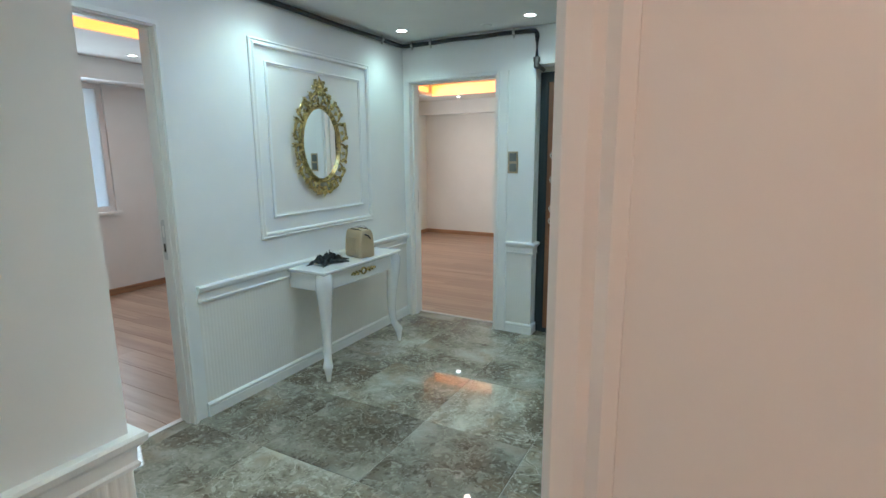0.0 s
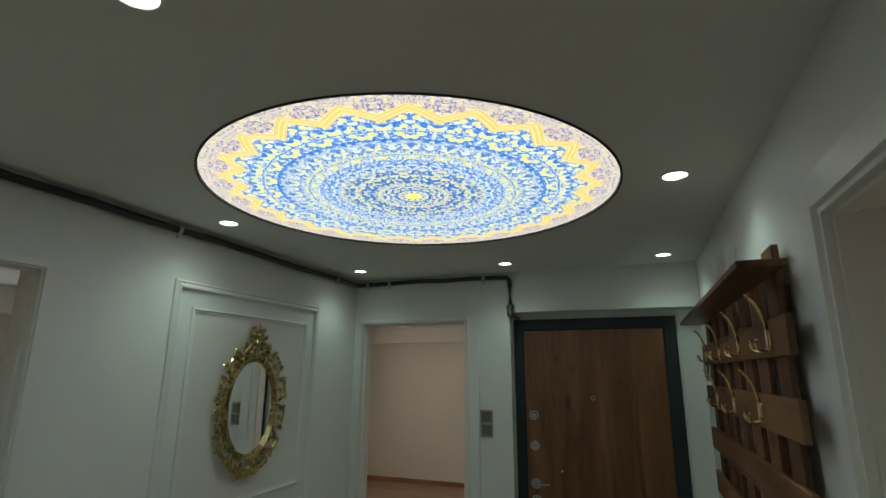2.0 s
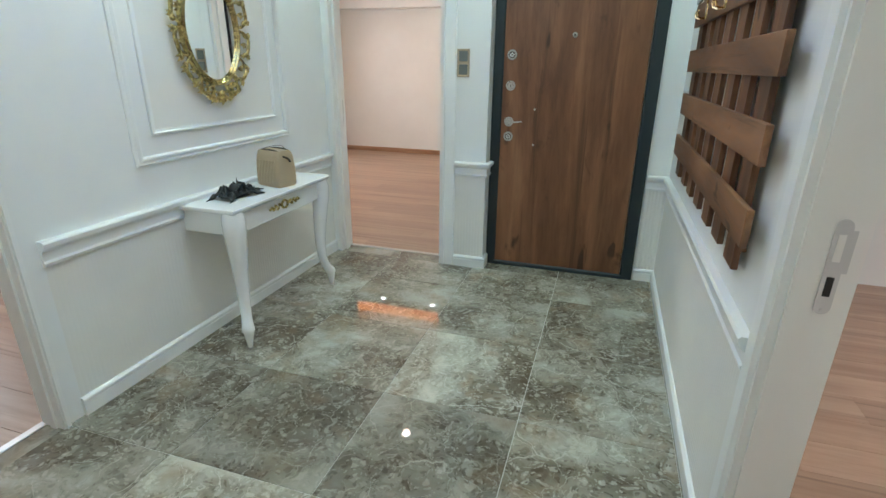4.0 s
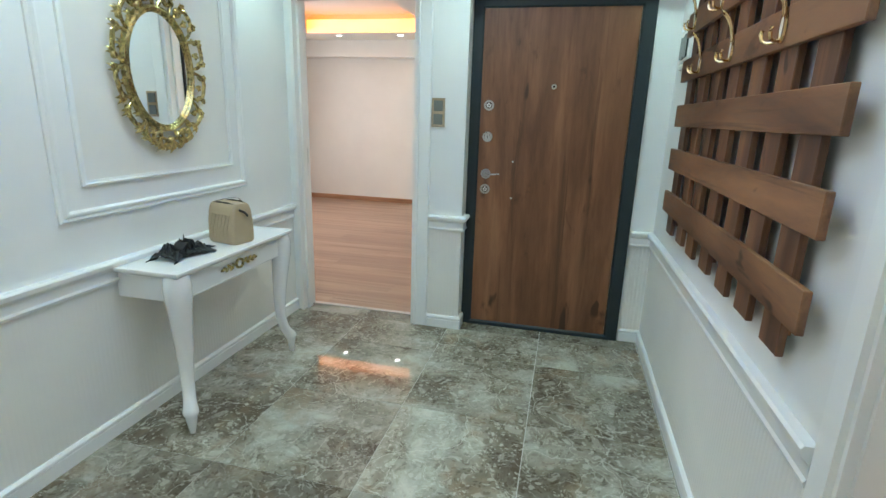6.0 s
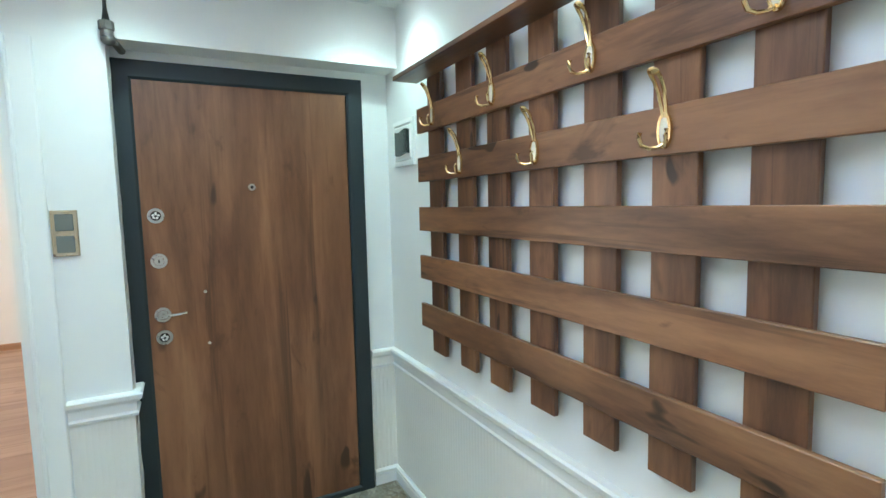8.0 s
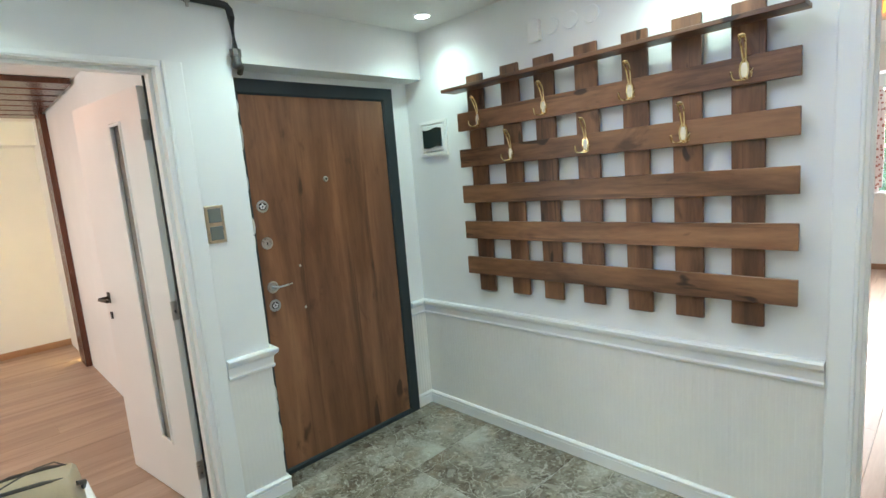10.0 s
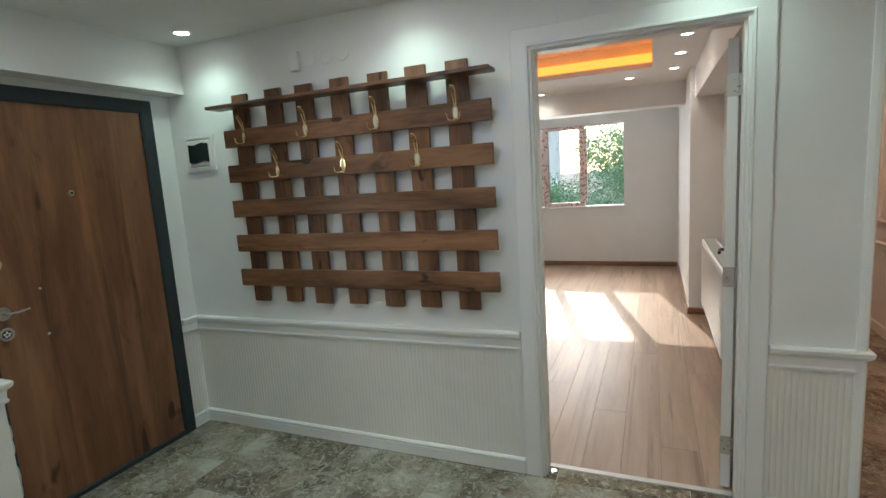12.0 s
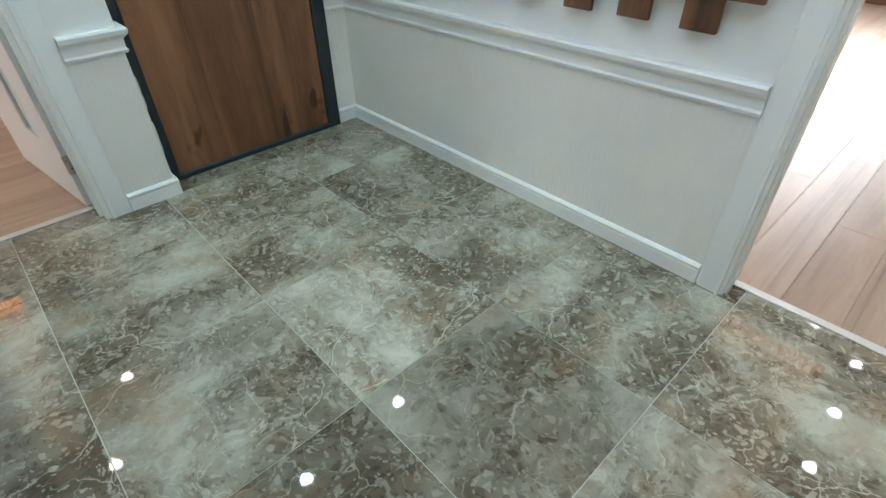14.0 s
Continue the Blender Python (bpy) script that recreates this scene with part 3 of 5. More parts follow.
for x, y in ((-2.19, 2.41), (-2.197, 3.656), (-1.197, 3.719), (-0.272, 3.765), (-0.299, 2.455), (-2.19, 1.14), (-1.27, 1.18), (-0.30, 1.16)):
    downlight(x, y)
# unseen passage lamp, added to brighten the south end of the hall
downlight(-0.68, 0.05, CEIL, 1.7, (1.0, 0.80, 0.62))
# unseen corridor lamps, tinted orange in place of a glowing cove
for x in (0.25, 1.5, 2.8):
    downlight(x, 0.05, CEIL, 8.0, (1.0, 0.54, 0.36))


# ---------------------------------------------------------------- trim: casings, rails, skirting, mouldings
CASING = [(0.0, 0.0), (0.010, 0.0), (0.022, 0.004), (0.022, 0.012), (0.015, 0.016), (0.015, 0.080), (0.011, 0.086), (0.0, 0.086)]
RAIL = [(0.0, 0.0), (0.012, 0.0), (0.016, 0.012), (0.010, 0.020), (0.012, 0.055), (0.030, 0.072), (0.034, 0.090), (0.028, 0.098), (0.0, 0.098)]
BASE = [(0.0, 0.0), (0.016, 0.0), (0.016, 0.054), (0.012, 0.058), (0.018, 0.064), (0.018, 0.074), (0.008, 0.083), (0.0, 0.083)]
MOULD = [(0.0, -0.020), (0.010, -0.020), (0.016, -0.012), (0.010, -0.004), (0.020, 0.006), (0.020, 0.014), (0.008, 0.020), (0.0, 0.020)]
MOULD_SMALL = [(0.0, -0.011), (0.012, -0.011), (0.016, -0.002), (0.010, 0.004), (0.010, 0.011), (0.0, 0.011)]
RAIL_Z = 0.669


def trim(name, path, normal, profile, label, category="trim", closed=False, material=None):
    return structure(name, sweep(bmesh.new(), path, normal, profile, closed), material or TRIM, label, category)


def door_casing(name, axis, wall, a, b, top, out, width=1.0):
    """A casing round a doorway in the plane axis = wall; out: +1 or -1, the side it faces."""
    def at(s, z):
        return (wall, s, z) if axis == "x" else (s, wall, z)
    n = (out, 0, 0) if axis == "x" else (0, out, 0)
    path = [at(a, 0), at(a, top), at(b, top), at(b, 0)]
    side = Vector(n).cross(Vector(path[1]) - Vector(path[0]))
    inward = Vector(at((a + b) / 2, top / 2)) - Vector(path[0])
    prof = [(u, (v if side.dot(inward) < 0 else -v) * width) for u, v in CASING]
    return trim(name, path, n, prof, "white profiled door casing", "door casing")


def door_lining(name, axis, lo, hi, a, b, top, stop, inset_by=(0.022, 0.038)):
    """The jambs and head inside a doorway, with a stop bead."""
    bm = bmesh.new()
    def put(s0, s1, z0, z1, w0, w1):
        box(bm, *((w0, w1, s0, s1) if axis == "x" else (s0, s1, w0, w1)), z0, z1)
    both = ((inset_by[0], lo, hi), (inset_by[1], *stop))
    for inset, w0, w1 in both:
        put(a + inset, b - inset, top - inset, top, w0, w1)
    head = structure(name, bm, DOORWHITE, "white door lining with a stop bead", "door frame")
    for k in (0, 1):
        bm = bmesh.new()
        for inset, w0, w1 in both:
            put(*((b - inset, b) if k else (a, a + inset)), 0, top, w0, w1)
        part("jamb", bm, DOORWHITE, head)
    return head


door_casing("casing_west", "x", WEST, *W_DOOR, 1, 0.28)
door_casing("casing_east", "x", EAST, *E_DOOR, -1)
trim("casing_north", [(N_DOOR[1], NORTH, 2.10), (N_DOOR[1], NORTH, 0)], (0, -1, 0), CASING, "white profiled door casing", "door casing")
structure("casing_north_head", a_box(N_DOOR[0], N_DOOR[1] - 0.002, NORTH - 0.014, NORTH, 2.078, 2.10, 0.002), TRIM, "thin white casing strip over the doorway", "door casing")
door_lining("lining_west", "x", W_IN - 0.01, WEST + 0.01, *W_DOOR, (W_IN + 0.045, W_IN + 0.075), (0.006, 0.014))
door_lining("lining_east", "x", EAST - 0.01, E_IN + 0.01, *E_DOOR, (E_IN - 0.11, E_IN - 0.07), (0.012, 0.022))
door_lining("lining_north", "y", NORTH - 0.01, N_IN + 0.01, *N_DOOR, (N_IN - 0.11, N_IN - 0.06))

# chair rails, skirting and fluted wainscot


def wainscot(name, p, q, normal, depth=1.0):
    """Fluted ivory panel between skirting and chair rail, from p to q on the plan."""
    p, q, n = Vector((*p, 0)), Vector((*q, 0)), Vector((*normal, 0))
    bm = bmesh.new()
    length = (q - p).length
    t = (q - p).normalized()
    ribs = max(3, round(length / 0.022))
    pts = []
    for i in range(ribs):
        for f, d in ((0.0, 0.002), (0.16, 0.002), (0.34, 0.0034), (0.6, 0.0040), (0.86, 0.0034)):
            pts.append((length * (i + f) / ribs, d))
    pts.append((length, 0.002))
    lo = [bm.verts.new(p + t * s + n * d * depth + Vector((0, 0, 0.075))) for s, d in pts]
    hi = [bm.verts.new(p + t * s + n * d * depth + Vector((0, 0, RAIL_Z + 0.01))) for s, d in pts]
    for i in range(len(pts) - 1):
        bm.faces.new((lo[i], lo[i + 1], hi[i + 1], hi[i]))
    structure(name, bm, PAPER, "ivory fluted wainscot panel under the chair rail", "wall panel")


def rails(suffix, path, flip=False):
    """Chair rail and skirting along a path on the plan, with mitred corners."""
    for name, z, prof, label in (("chair_rail", RAIL_Z, RAIL, "white moulded chair rail on the wall"), ("baseboard", 0.0, BASE, "white moulded skirting board")):
        pr = [(h, (-u if flip else u)) for u, h in prof]
        structure(name + suffix, sweep(bmesh.new(), [(x, y, z - ((0.036 if y > 3 else 0.011) if suffix == "_east" and name == "chair_rail" else 0.0)) for x, y in path], (0, 0, 1), pr), TRIM, label, "trim")


rails("_west", [(WEST, NORTH), (WEST, 1.90)], False)
wainscot("wainscot_west", (WEST, 1.905), (WEST, NORTH), (1, 0), 0.22)
rails("_east", [(EAST, E_DOOR[1] + 0.09), (EAST, RECESS), (-0.205, RECESS)], False)
wainscot("wainscot_east", (EAST, E_DOOR[1] + 0.09), (EAST, RECESS), (-1, 0), 0.65)
wainscot("wainscot_recess", (-0.205, RECESS), (EAST, RECESS), (0, -1))
rails("_pier_north", [(ENT_X0, NORTH + 0.1), (ENT_X0, NORTH), (N_DOOR[1] + 0.09, NORTH)], False)
wainscot("wainscot_north", (N_DOOR[1] + 0.09, NORTH), (ENT_X0, NORTH), (0, -1), 0.4)
rails("_pier_east", [(EAST + 0.05, PIER_Y - 0.002), (EAST, PIER_Y - 0.002), (EAST, E_DOOR[0] - 0.09)], False)
wainscot("wainscot_pier", (EAST, PIER_Y), (EAST, E_DOOR[0] - 0.09), (-1, 0))
rails("_block", [(W_IN + 0.15, BLOCK_Y), (BLOCK_X, BLOCK_Y), (BLOCK_X, SOUTH), (3.6, SOUTH)], False)
wainscot("wainscot_block", (BLOCK_X, SOUTH), (BLOCK_X, BLOCK_Y), (1, 0))
trim("trim_pier_corner", [(EAST, PIER_Y, 0.083), (EAST, PIER_Y, CEIL)], (-1, 0, 0), [(0.0, 0.0), (-0.042, 0.0), (-0.042, -0.006), (-0.030, -0.012), (-0.018, -0.007), (-0.008, -0.014), (0.012, -0.016), (0.022, -0.008), (0.020, 0.006), (0.012, 0.022), (0.0, 0.022)], "white corner moulding")


def panel_frame(name, axis, wall, out, s0, s1, z0, z1, prof=MOULD):
    def at(s, z):
        return (wall, s, z) if axis == "x" else (s, wall, z)
    n = (out, 0, 0) if axis == "x" else (0, out, 0)
    return trim(name, [at(s0, z0), at(s1, z0), at(s1, z1), at(s0, z1)], n, prof, "white rectangular panel moulding on the wall", "moulding", True)


panel_frame("panel_moulding_outer", "x", WEST, 1, 2.393, 3.505, 0.975, 2.128)
panel_frame("panel_moulding_inner", "x", WEST, 1, 2.497, 3.396, 1.092, 2.018, MOULD_SMALL)
bm = a_box(WEST, WEST + 0.003, 2.505, 3.395, 1.095, 2.008)
structure("panel_infill", bm, PAPER, "ivory wallpaper inside the panel moulding", "wall panel")
for x0, x1 in ((0.9, 2.865),):
    panel_frame("panel_moulding_corridor", "y", SOUTH, 1, x0, x1, 0.955, 2.155)
    panel_frame("panel_moulding_corridor_inner", "y", SOUTH, 1, x0 + 0.20, x1 - 0.20, 1.065, 2.035, MOULD_SMALL)
    structure("panel_infill_corridor", a_box(x0 + 0.21, x1 - 0.21, SOUTH, SOUTH + 0.003, 1.075, 2.025), PAPER, "ivory patterned wallpaper inside the moulding", "wall panel")

# black strips standing in for the shaded gaps on the hinge side of the doorways
structure("seal_north", a_box(N_DOOR[1] - 0.034, N_DOOR[1] - 0.022, N_IN - 0.02, N_IN - 0.006, 0.01, N_DOOR[2] - 0.022), GAP_SHADE, "black strip painted as the shaded gap beside the hinges", "door seal")
structure("seal_east", a_box(E_IN - 0.058, E_IN - 0.050, E_DOOR[0] + 0.012, E_DOOR[0] + 0.019, 0.01, E_DOOR[2] - 0.022), GAP_SHADE, "black strip painted as the shaded gap beside the hinges", "door seal")

# thresholds
for name, b in (("threshold_west", (W_IN - 0.02, W_IN + 0.015, *W_DOOR[:2])), ("threshold_east", (0.005, 0.04, *E_DOOR[:2])), ("threshold_north", (*N_DOOR[:2], N_IN - 0.02, N_IN + 0.015))):
    structure(name, a_box(*b, 0.0, 0.006, 0.002), SILVER, "thin metal threshold strip between floors", "threshold")

# ---------------------------------------------------------------- entrance door
door = thing("door_entrance", "closed steel entrance door with brown oak-look leaf and charcoal frame", "door", (-0.735, RECESS, 0))
bm = bmesh.new()
sweep(bm, [(-0.52, 0, -0.045), (0.52, 0, -0.045), (0.52, 0, 2.084), (-0.52, 0, 2.084)], (0, -1, 0), [(0.0, 0.0), (0.024, 0.0), (0.028, 0.006), (0.028, 0.066), (0.020, 0.076), (0.0, 0.078)], True)
fr = part("frame", bm, STEEL_DARK, door, "charcoal painted steel frame")
bm = a_box(-0.448, 0.440, -0.018, -0.002, 0.022, 2.012, 0.003)
leaf = part("leaf", bm, DOORWOOD, door, "brown oak-look laminate leaf")
bm = bmesh.new()
disc(bm, (-0.007, -0.018, 1.571), (0, -1, 0), 0.016, 0.008, 20, 0.012)
part("peephole", bm, CHROME, leaf, "chrome peephole")
part("peephole_lens", disc(bmesh.new(), (-0.007, -0.026, 1.571), (0, -1, 0), 0.007, 0.002, 12), BLACK, leaf)
for lz in (1.455, 1.265, 1.034, 0.936):
    bm = bmesh.new()
    big = lz in (1.455, 0.936)
    sweep(bm, [(-0.392 + math.cos(a) * 0.026, -0.018, lz + math.sin(a) * 0.026) for a in (2 * math.pi * i / 20 for i in range(20))], (0, -1, 0), [(0.0, -0.006), (0.0, 0.006), (0.005, 0.004), (0.005, -0.004)], True)
    ro = part("rosette", bm, CHROME, leaf, "nickel lock rosette", True)
    part("keyhole", disc(bmesh.new(), (-0.392, -0.0185, lz), (0, -1, 0), 0.019, 0.002, 16), BLACK if big else CHROME, leaf)
    bm = bmesh.new()
    if big:
        for k in range(5):
            a = k * 1.3 + lz * 7
            blob(bm, (-0.392 + math.cos(a) * 0.010, -0.021, lz + math.sin(a) * 0.010), (0.008, 0.004, 0.005), Matrix.Rotation(a, 3, "Y"), 6, 4)
        part("crumpled_wrap", bm, PLASTIC, leaf, "torn clear wrap in the lock hole")
    elif lz == 1.265:
        box(bm, -0.394, -0.390, -0.026, -0.019, lz - 0.008, lz + 0.006)
        part("key_slot", bm, BLACK, leaf)
bm = bmesh.new()
tube(bm, [(-0.392, -0.018, 1.034), (-0.392, -0.048, 1.034), (-0.384, -0.055, 1.034), (-0.34, -0.057, 1.036), (-0.30, -0.055, 1.040)], [0.008, 0.007, 0.006, 0.005, 0.004], 10)
part("handle", bm, CHROME, leaf, "slim lever handle", True)
for sx, sz in ((-0.224, 1.118), (-0.220, 0.887)):
    part("screw", disc(bmesh.new(), (sx, -0.018, sz), (0, -1, 0), 0.007, 0.004, 12, 0.004), CHROME, leaf, "", True)
# ragged filler along the frame
bm = bmesh.new()
rng = random.Random(4)
for i in range(26):
    z = 0.25 + i * 0.07
    blob(bm, (ENT_X0 + 0.004, NORTH - 0.001 + 0.06 * rng.random(), z), (0.002 + 0.003 * rng.random(), 0.02, 0.03 + 0.04 * rng.random()), None, 6, 4)
structure("filler_strip", bm, PLASTER, "ragged white filler beside the door frame", "filler")

# ---------------------------------------------------------------- wall fittings
def light_switch(x, y, z):
    t = thing("light_switch", "double light switch with champagne frame and dark rockers", "light switch", (x, y, z))
    bm = bmesh.new()
    sweep(bm, [(-0.041, 0, -0.085), (0.041, 0, -0.085), (0.041, 0, 0.085), (-0.041, 0, 0.085)], (0, -1, 0), [(0.0, 0.0), (0.007, 0.0), (0.009, 0.003), (0.008, 0.012), (0.0, 0.012)], True)
    box(bm, -0.03, 0.03, -0.006, 0.0, -0.075, 0.075)
    box(bm, -0.03, 0.03, -0.008, 0.0, -0.006, 0.006)
    part("frame", bm, BRONZE, t, "champagne metal frame")
    for s in (-1, 1):
        bm = a_box(-0.028, 0.028, -0.012, -0.004, s * 0.040 - 0.031, s * 0.040 + 0.031, 0.002)
        part("rocker", bm, ROCKER, t, "dark grey rocker")


light_switch(-1.417, NORTH, 1.402)

fuse = thing("fuse_box", "white consumer unit with smoked cover on the wall", "fuse box", (EAST, 3.95, 1.766))
bm = bmesh.new()
sweep(bm, [(0, -0.092, -0.08), (0, -0.092, 0.08), (0, 0.092, 0.08), (0, 0.092, -0.08)], (-1, 0, 0), [(0.0, 0.0), (0.010, 0.002), (0.014, 0.008), (0.012, 0.026), (0.0, 0.026)], True)
sweep(bm, [(0, -0.092, -0.08), (0, -0.092, 0.08), (0, 0.092, 0.08), (0, 0.092, -0.08)], (-1, 0, 0), [(0.0, 0.0), (0.0, -0.026), (0.012, -0.026), (0.014, -0.008), (0.010, -0.002)], True)
box(bm, -0.008, 0.0, -0.075, 0.075, -0.065, 0.065)
part("frame", bm, PLASTIC, fuse, "white plastic frame")
bm = bmesh.new()
cols = 16
for i in range(cols + 1):
    y = -0.078 + 0.156 * i / cols
    w = 0.006 * math.sin(i / cols * 2 * math.pi)
    bm.verts.new((-0.022, y, 0.056 + w)), bm.verts.new((-0.022, y, -0.054 + w))
bm.verts.ensure_lookup_table()
faces = [bm.faces.new((bm.verts[2 * i], bm.verts[2 * i + 2], bm.verts[2 * i + 3], bm.verts[2 * i + 1])) for i in range(cols)]
ext = bmesh.ops.extrude_face_region(bm, geom=faces)
bmesh.ops.translate(bm, vec=(0.014, 0, 0), verts=[v for v in ext["geom"] if isinstance(v, bmesh.types.BMVert)])
part("cover", bm, SMOKED, fuse, "smoked wavy cover")

bell = thing("doorbell_chime", "small white doorbell box high on the wall", "doorbell", (EAST, 3.172, 2.195))
part("body", a_box(-0.030, 0.0, -0.032, 0.032, -0.045, 0.055, 0.005, 2), PLASTIC, bell)
part("speaker_slot", a_box(-0.033, -0.030, -0.012, 0.012, -0.034, -0.030), TRIM, bell)
for y in (3.085, 2.98, 2.875):
    t = thing("junction_cover", "flat round white painted junction cover on the wall", "junction box", (EAST, y, 2.205), "junction covers")
    bm = disc(bmesh.new(), (0, 0, 0), (-1, 0, 0), 0.040, 0.005, 28, 0.037)
    part("disc", bm, WALL, t)

sensor = thing("ceiling_sensor", "small flat white round plate on the ceiling", "sensor", (-1.57, 3.83, CEIL))
part("plate", disc(bmesh.new(), (0, 0, 0), (0, 0, -1), 0.045, 0.008, 28, 0.040), CEILING, sensor)

# heating pipe along the ceiling
pipe = thing("heating_pipe", "black painted pipe along the ceiling edge with metal brackets", "pipe", (WEST, NORTH, 2.362))
PR = 0.016
bm = bmesh.new()
rng = random.Random(2)
path = [(0.035, -3.05, 0.012)] + [(0.035 + rng.uniform(-0.003, 0.003), -3.0 + i * 0.22, 0.010 - 0.003 * i / 3 + rng.uniform(-0.003, 0.003)) for i in range(14)] + [(0.035, -0.07, -0.002), (0.042, -0.045, 0.0), (0.07, -0.035, 0.0)]
path += [(0.12 + i * 0.2, -0.035 + rng.uniform(-0.002, 0.002), 0.004 + rng.uniform(-0.003, 0.003)) for i in range(5)] + [(1.15, -0.035, 0.0), (1.185, -0.035, -0.004), (1.198, -0.035, -0.020), (1.202, -0.035, -0.05), (1.202, -0.035, -0.20)]
tube(bm, path, PR, 10)
part("run", bm, PIPE, pipe, "", True)
for x, y in ((0.035, -1.70), (0.035, -0.35), (0.30, -0.035), (1.02, -0.035), (0.12, -0.035)):
    bm = bmesh.new()
    along = (0, 1, 0) if x < 0.05 else (1, 0, 0)
    disc(bm, Vector((x, y, 0.003)) - Vector(along) * 0.009, along, PR + 0.005, 0.018, 12)
    box(bm, x - 0.005, x + 0.005, y - 0.005, y + 0.005, -0.035, -0.012)
    box(bm, x - 0.004, x + 0.004, y - 0.004, y + 0.004, 0.015, 0.034)
    part("bracket", bm, CHROME, pipe, "metal pipe bracket", True)
bm = bmesh.new()
disc(bm, (1.202, -0.035, -0.19), (0, 0, -1), 0.026, 0.03, 8)
disc(bm, (1.202, -0.035, -0.215), (0, 0, -1), 0.021, 0.03, 12)
blob(bm, (1.205, -0.03, -0.252), (0.026, 0.024, 0.022), None, 10, 8)
tube(bm, [(1.202, -0.03, -0.25), (1.225, -0.02, -0.262), (1.24, 0.03, -0.275)], 0.014, 8)
part("elbow_joint", bm, metal("dull pipe fitting", (0.22, 0.21, 0.20), 0.45, 0.4), pipe, "dull grey threaded elbow", True)
bm = bmesh.new()
for i in range(46):
    f = rng.random()
    y = -2.9 + 2.85 * f
    blob(bm, (0.012 + rng.random() * 0.02, y, 0.024 + rng.random() * 0.006), (0.010, 0.02 + 0.05 * rng.random(), 0.004), Matrix.Rotation(rng.uniform(-0.06, 0.06), 3, "X"), 6, 4)
tagged(part("filler", bm, PLASTER, pipe, "white filler smeared over the pipe"), "", "", "", "stuff")

# ---------------------------------------------------------------- coat rack
rack = thing("coat_rack", "dark walnut slatted wall coat rack with shelf and gold hooks", "coat rack", (EAST, 2.87, 1.45))
rack.matrix_world = pose(EAST, 2.880, 1.435, -0.25, 0, 0)
YS = (0.685, 0.446, 0.238, 0.011, -0.218, -0.429, -0.645)
for i, y in enumerate(YS):
    bm = a_box(-0.009, 0.009, -0.056, 0.056, -0.605, 0.605, 0.002)
    o = part("vertical_slat", bm, RACKWOOD_Z, rack)
    o.location = (-0.030, y, 0.032 + (0.004 if i % 2 else 0.0))
for i, z in enumerate((0.393, 0.192, -0.013, -0.218, -0.425)):
    bm = a_box(-0.009, 0.009, -0.811, 0.811, -0.050, 0.050, 0.002)
    o = part("horizontal_board", bm, RACKWOOD_Y, rack)
    o.location = (-0.048, 0, z)
bm = a_box(-0.150, -0.039, -0.835, 0.835, 0.555, 0.573, 0.002)
part("shelf", bm, RACKWOOD_Y, rack, "narrow shelf board")
for y in (YS[0], YS[3], YS[6]):
    for z in (0.50, -0.50):
        bm = a_box(-0.021, 0.0, y - 0.02, y + 0.02, z - 0.03, z + 0.03)
        part("wall_spacer", bm, RACKWOOD_Z, rack, "spacer block behind the slats")


def coat_hook(y, z):
    h = part("coat_hook", blob(bmesh.new(), (0, 0, 0), (0.006, 0.014, 0.032), None, 14, 10), IVORY, rack, "gold double coat hook with ivory plate", True)
    h.location = (-0.061, y, z)
    bm = bmesh.new()
    sweep(bm, [(0.002, math.sin(a) * 0.014, math.cos(a) * 0.034) for a in (2 * math.pi * i / 24 for i in range(24))], (-1, 0, 0), [(0.0, -0.004), (0.0, 0.004), (0.006, 0.003), (0.006, -0.003)], True)
    part("plate_rim", bm, BRASS, h, "", True)
    bm = bmesh.new()
    for s in (-1, 1):
        up = [(0.0, s * 0.003, 0.026), (-0.005, s * 0.0055, 0.050), (-0.012, s * 0.0075, 0.076), (-0.022, s * 0.009, 0.098), (-0.034, s * 0.009, 0.112)]
        tube(bm, up, [0.0045, 0.0042, 0.0040, 0.0042, 0.0045], 8)
    blob(bm, (-0.037, 0, 0.115), (0.011, 0.014, 0.0045), Matrix.Rotation(0.75, 3, "Y"), 12, 8)
    part("upper_hook", bm, BRASS, h, "", True)
    for s in (-1, 1):
        bm = bmesh.new()
        lo = [(-0.001, 0, -0.027), (-0.010, s * 0.010, -0.034), (-0.022, s * 0.021, -0.035), (-0.033, s * 0.030, -0.029), (-0.037, s * 0.033, -0.014), (-0.035, s * 0.033, -0.003)]
        tube(bm, lo, [0.0045, 0.0042, 0.0042, 0.0045, 0.005, 0.0055], 8)
        part("lower_hook", bm, BRASS, h, "", True)


for y in (0.655, 0.227, -0.208, -0.639):
    coat_hook(y, 0.393)
for y in (0.443, 0.010, -0.423):
    coat_hook(y, 0.192)


# ---------------------------------------------------------------- console table with a bag and a scarf
table = thing("console_table", "white lacquered console table with curved legs against the wall", "table", (WEST, 3.0, 0))
TX, TY, TZ = 0.330, 0.445, 0.740


def rounded_top(bm, x0, x1, y0, y1, z0, z1, lip):
    sweep(bm, [(x0, y0, z0), (x1, y0, z0), (x1, y1, z0), (x0, y1, z0)], (0, 0, 1), [(0.0, 0.0), (0.006, -lip * 0.6), (0.014, -lip), (z1 - z0 - 0.003, -lip), (z1 - z0, -lip + 0.003), (z1 - z0, 0.02), (0.0, 0.02)], True)
    box(bm, x0 + 0.015, x1 - 0.015, y0 + 0.015, y1 - 0.015, z0 + 0.001, z1 - 0.0005)
    return bm


part("tabletop", rounded_top(bmesh.new(), 0.012, TX - 0.012, -TY + 0.012, TY - 0.012, TZ - 0.026, TZ, 0.012), LACQUER, table)
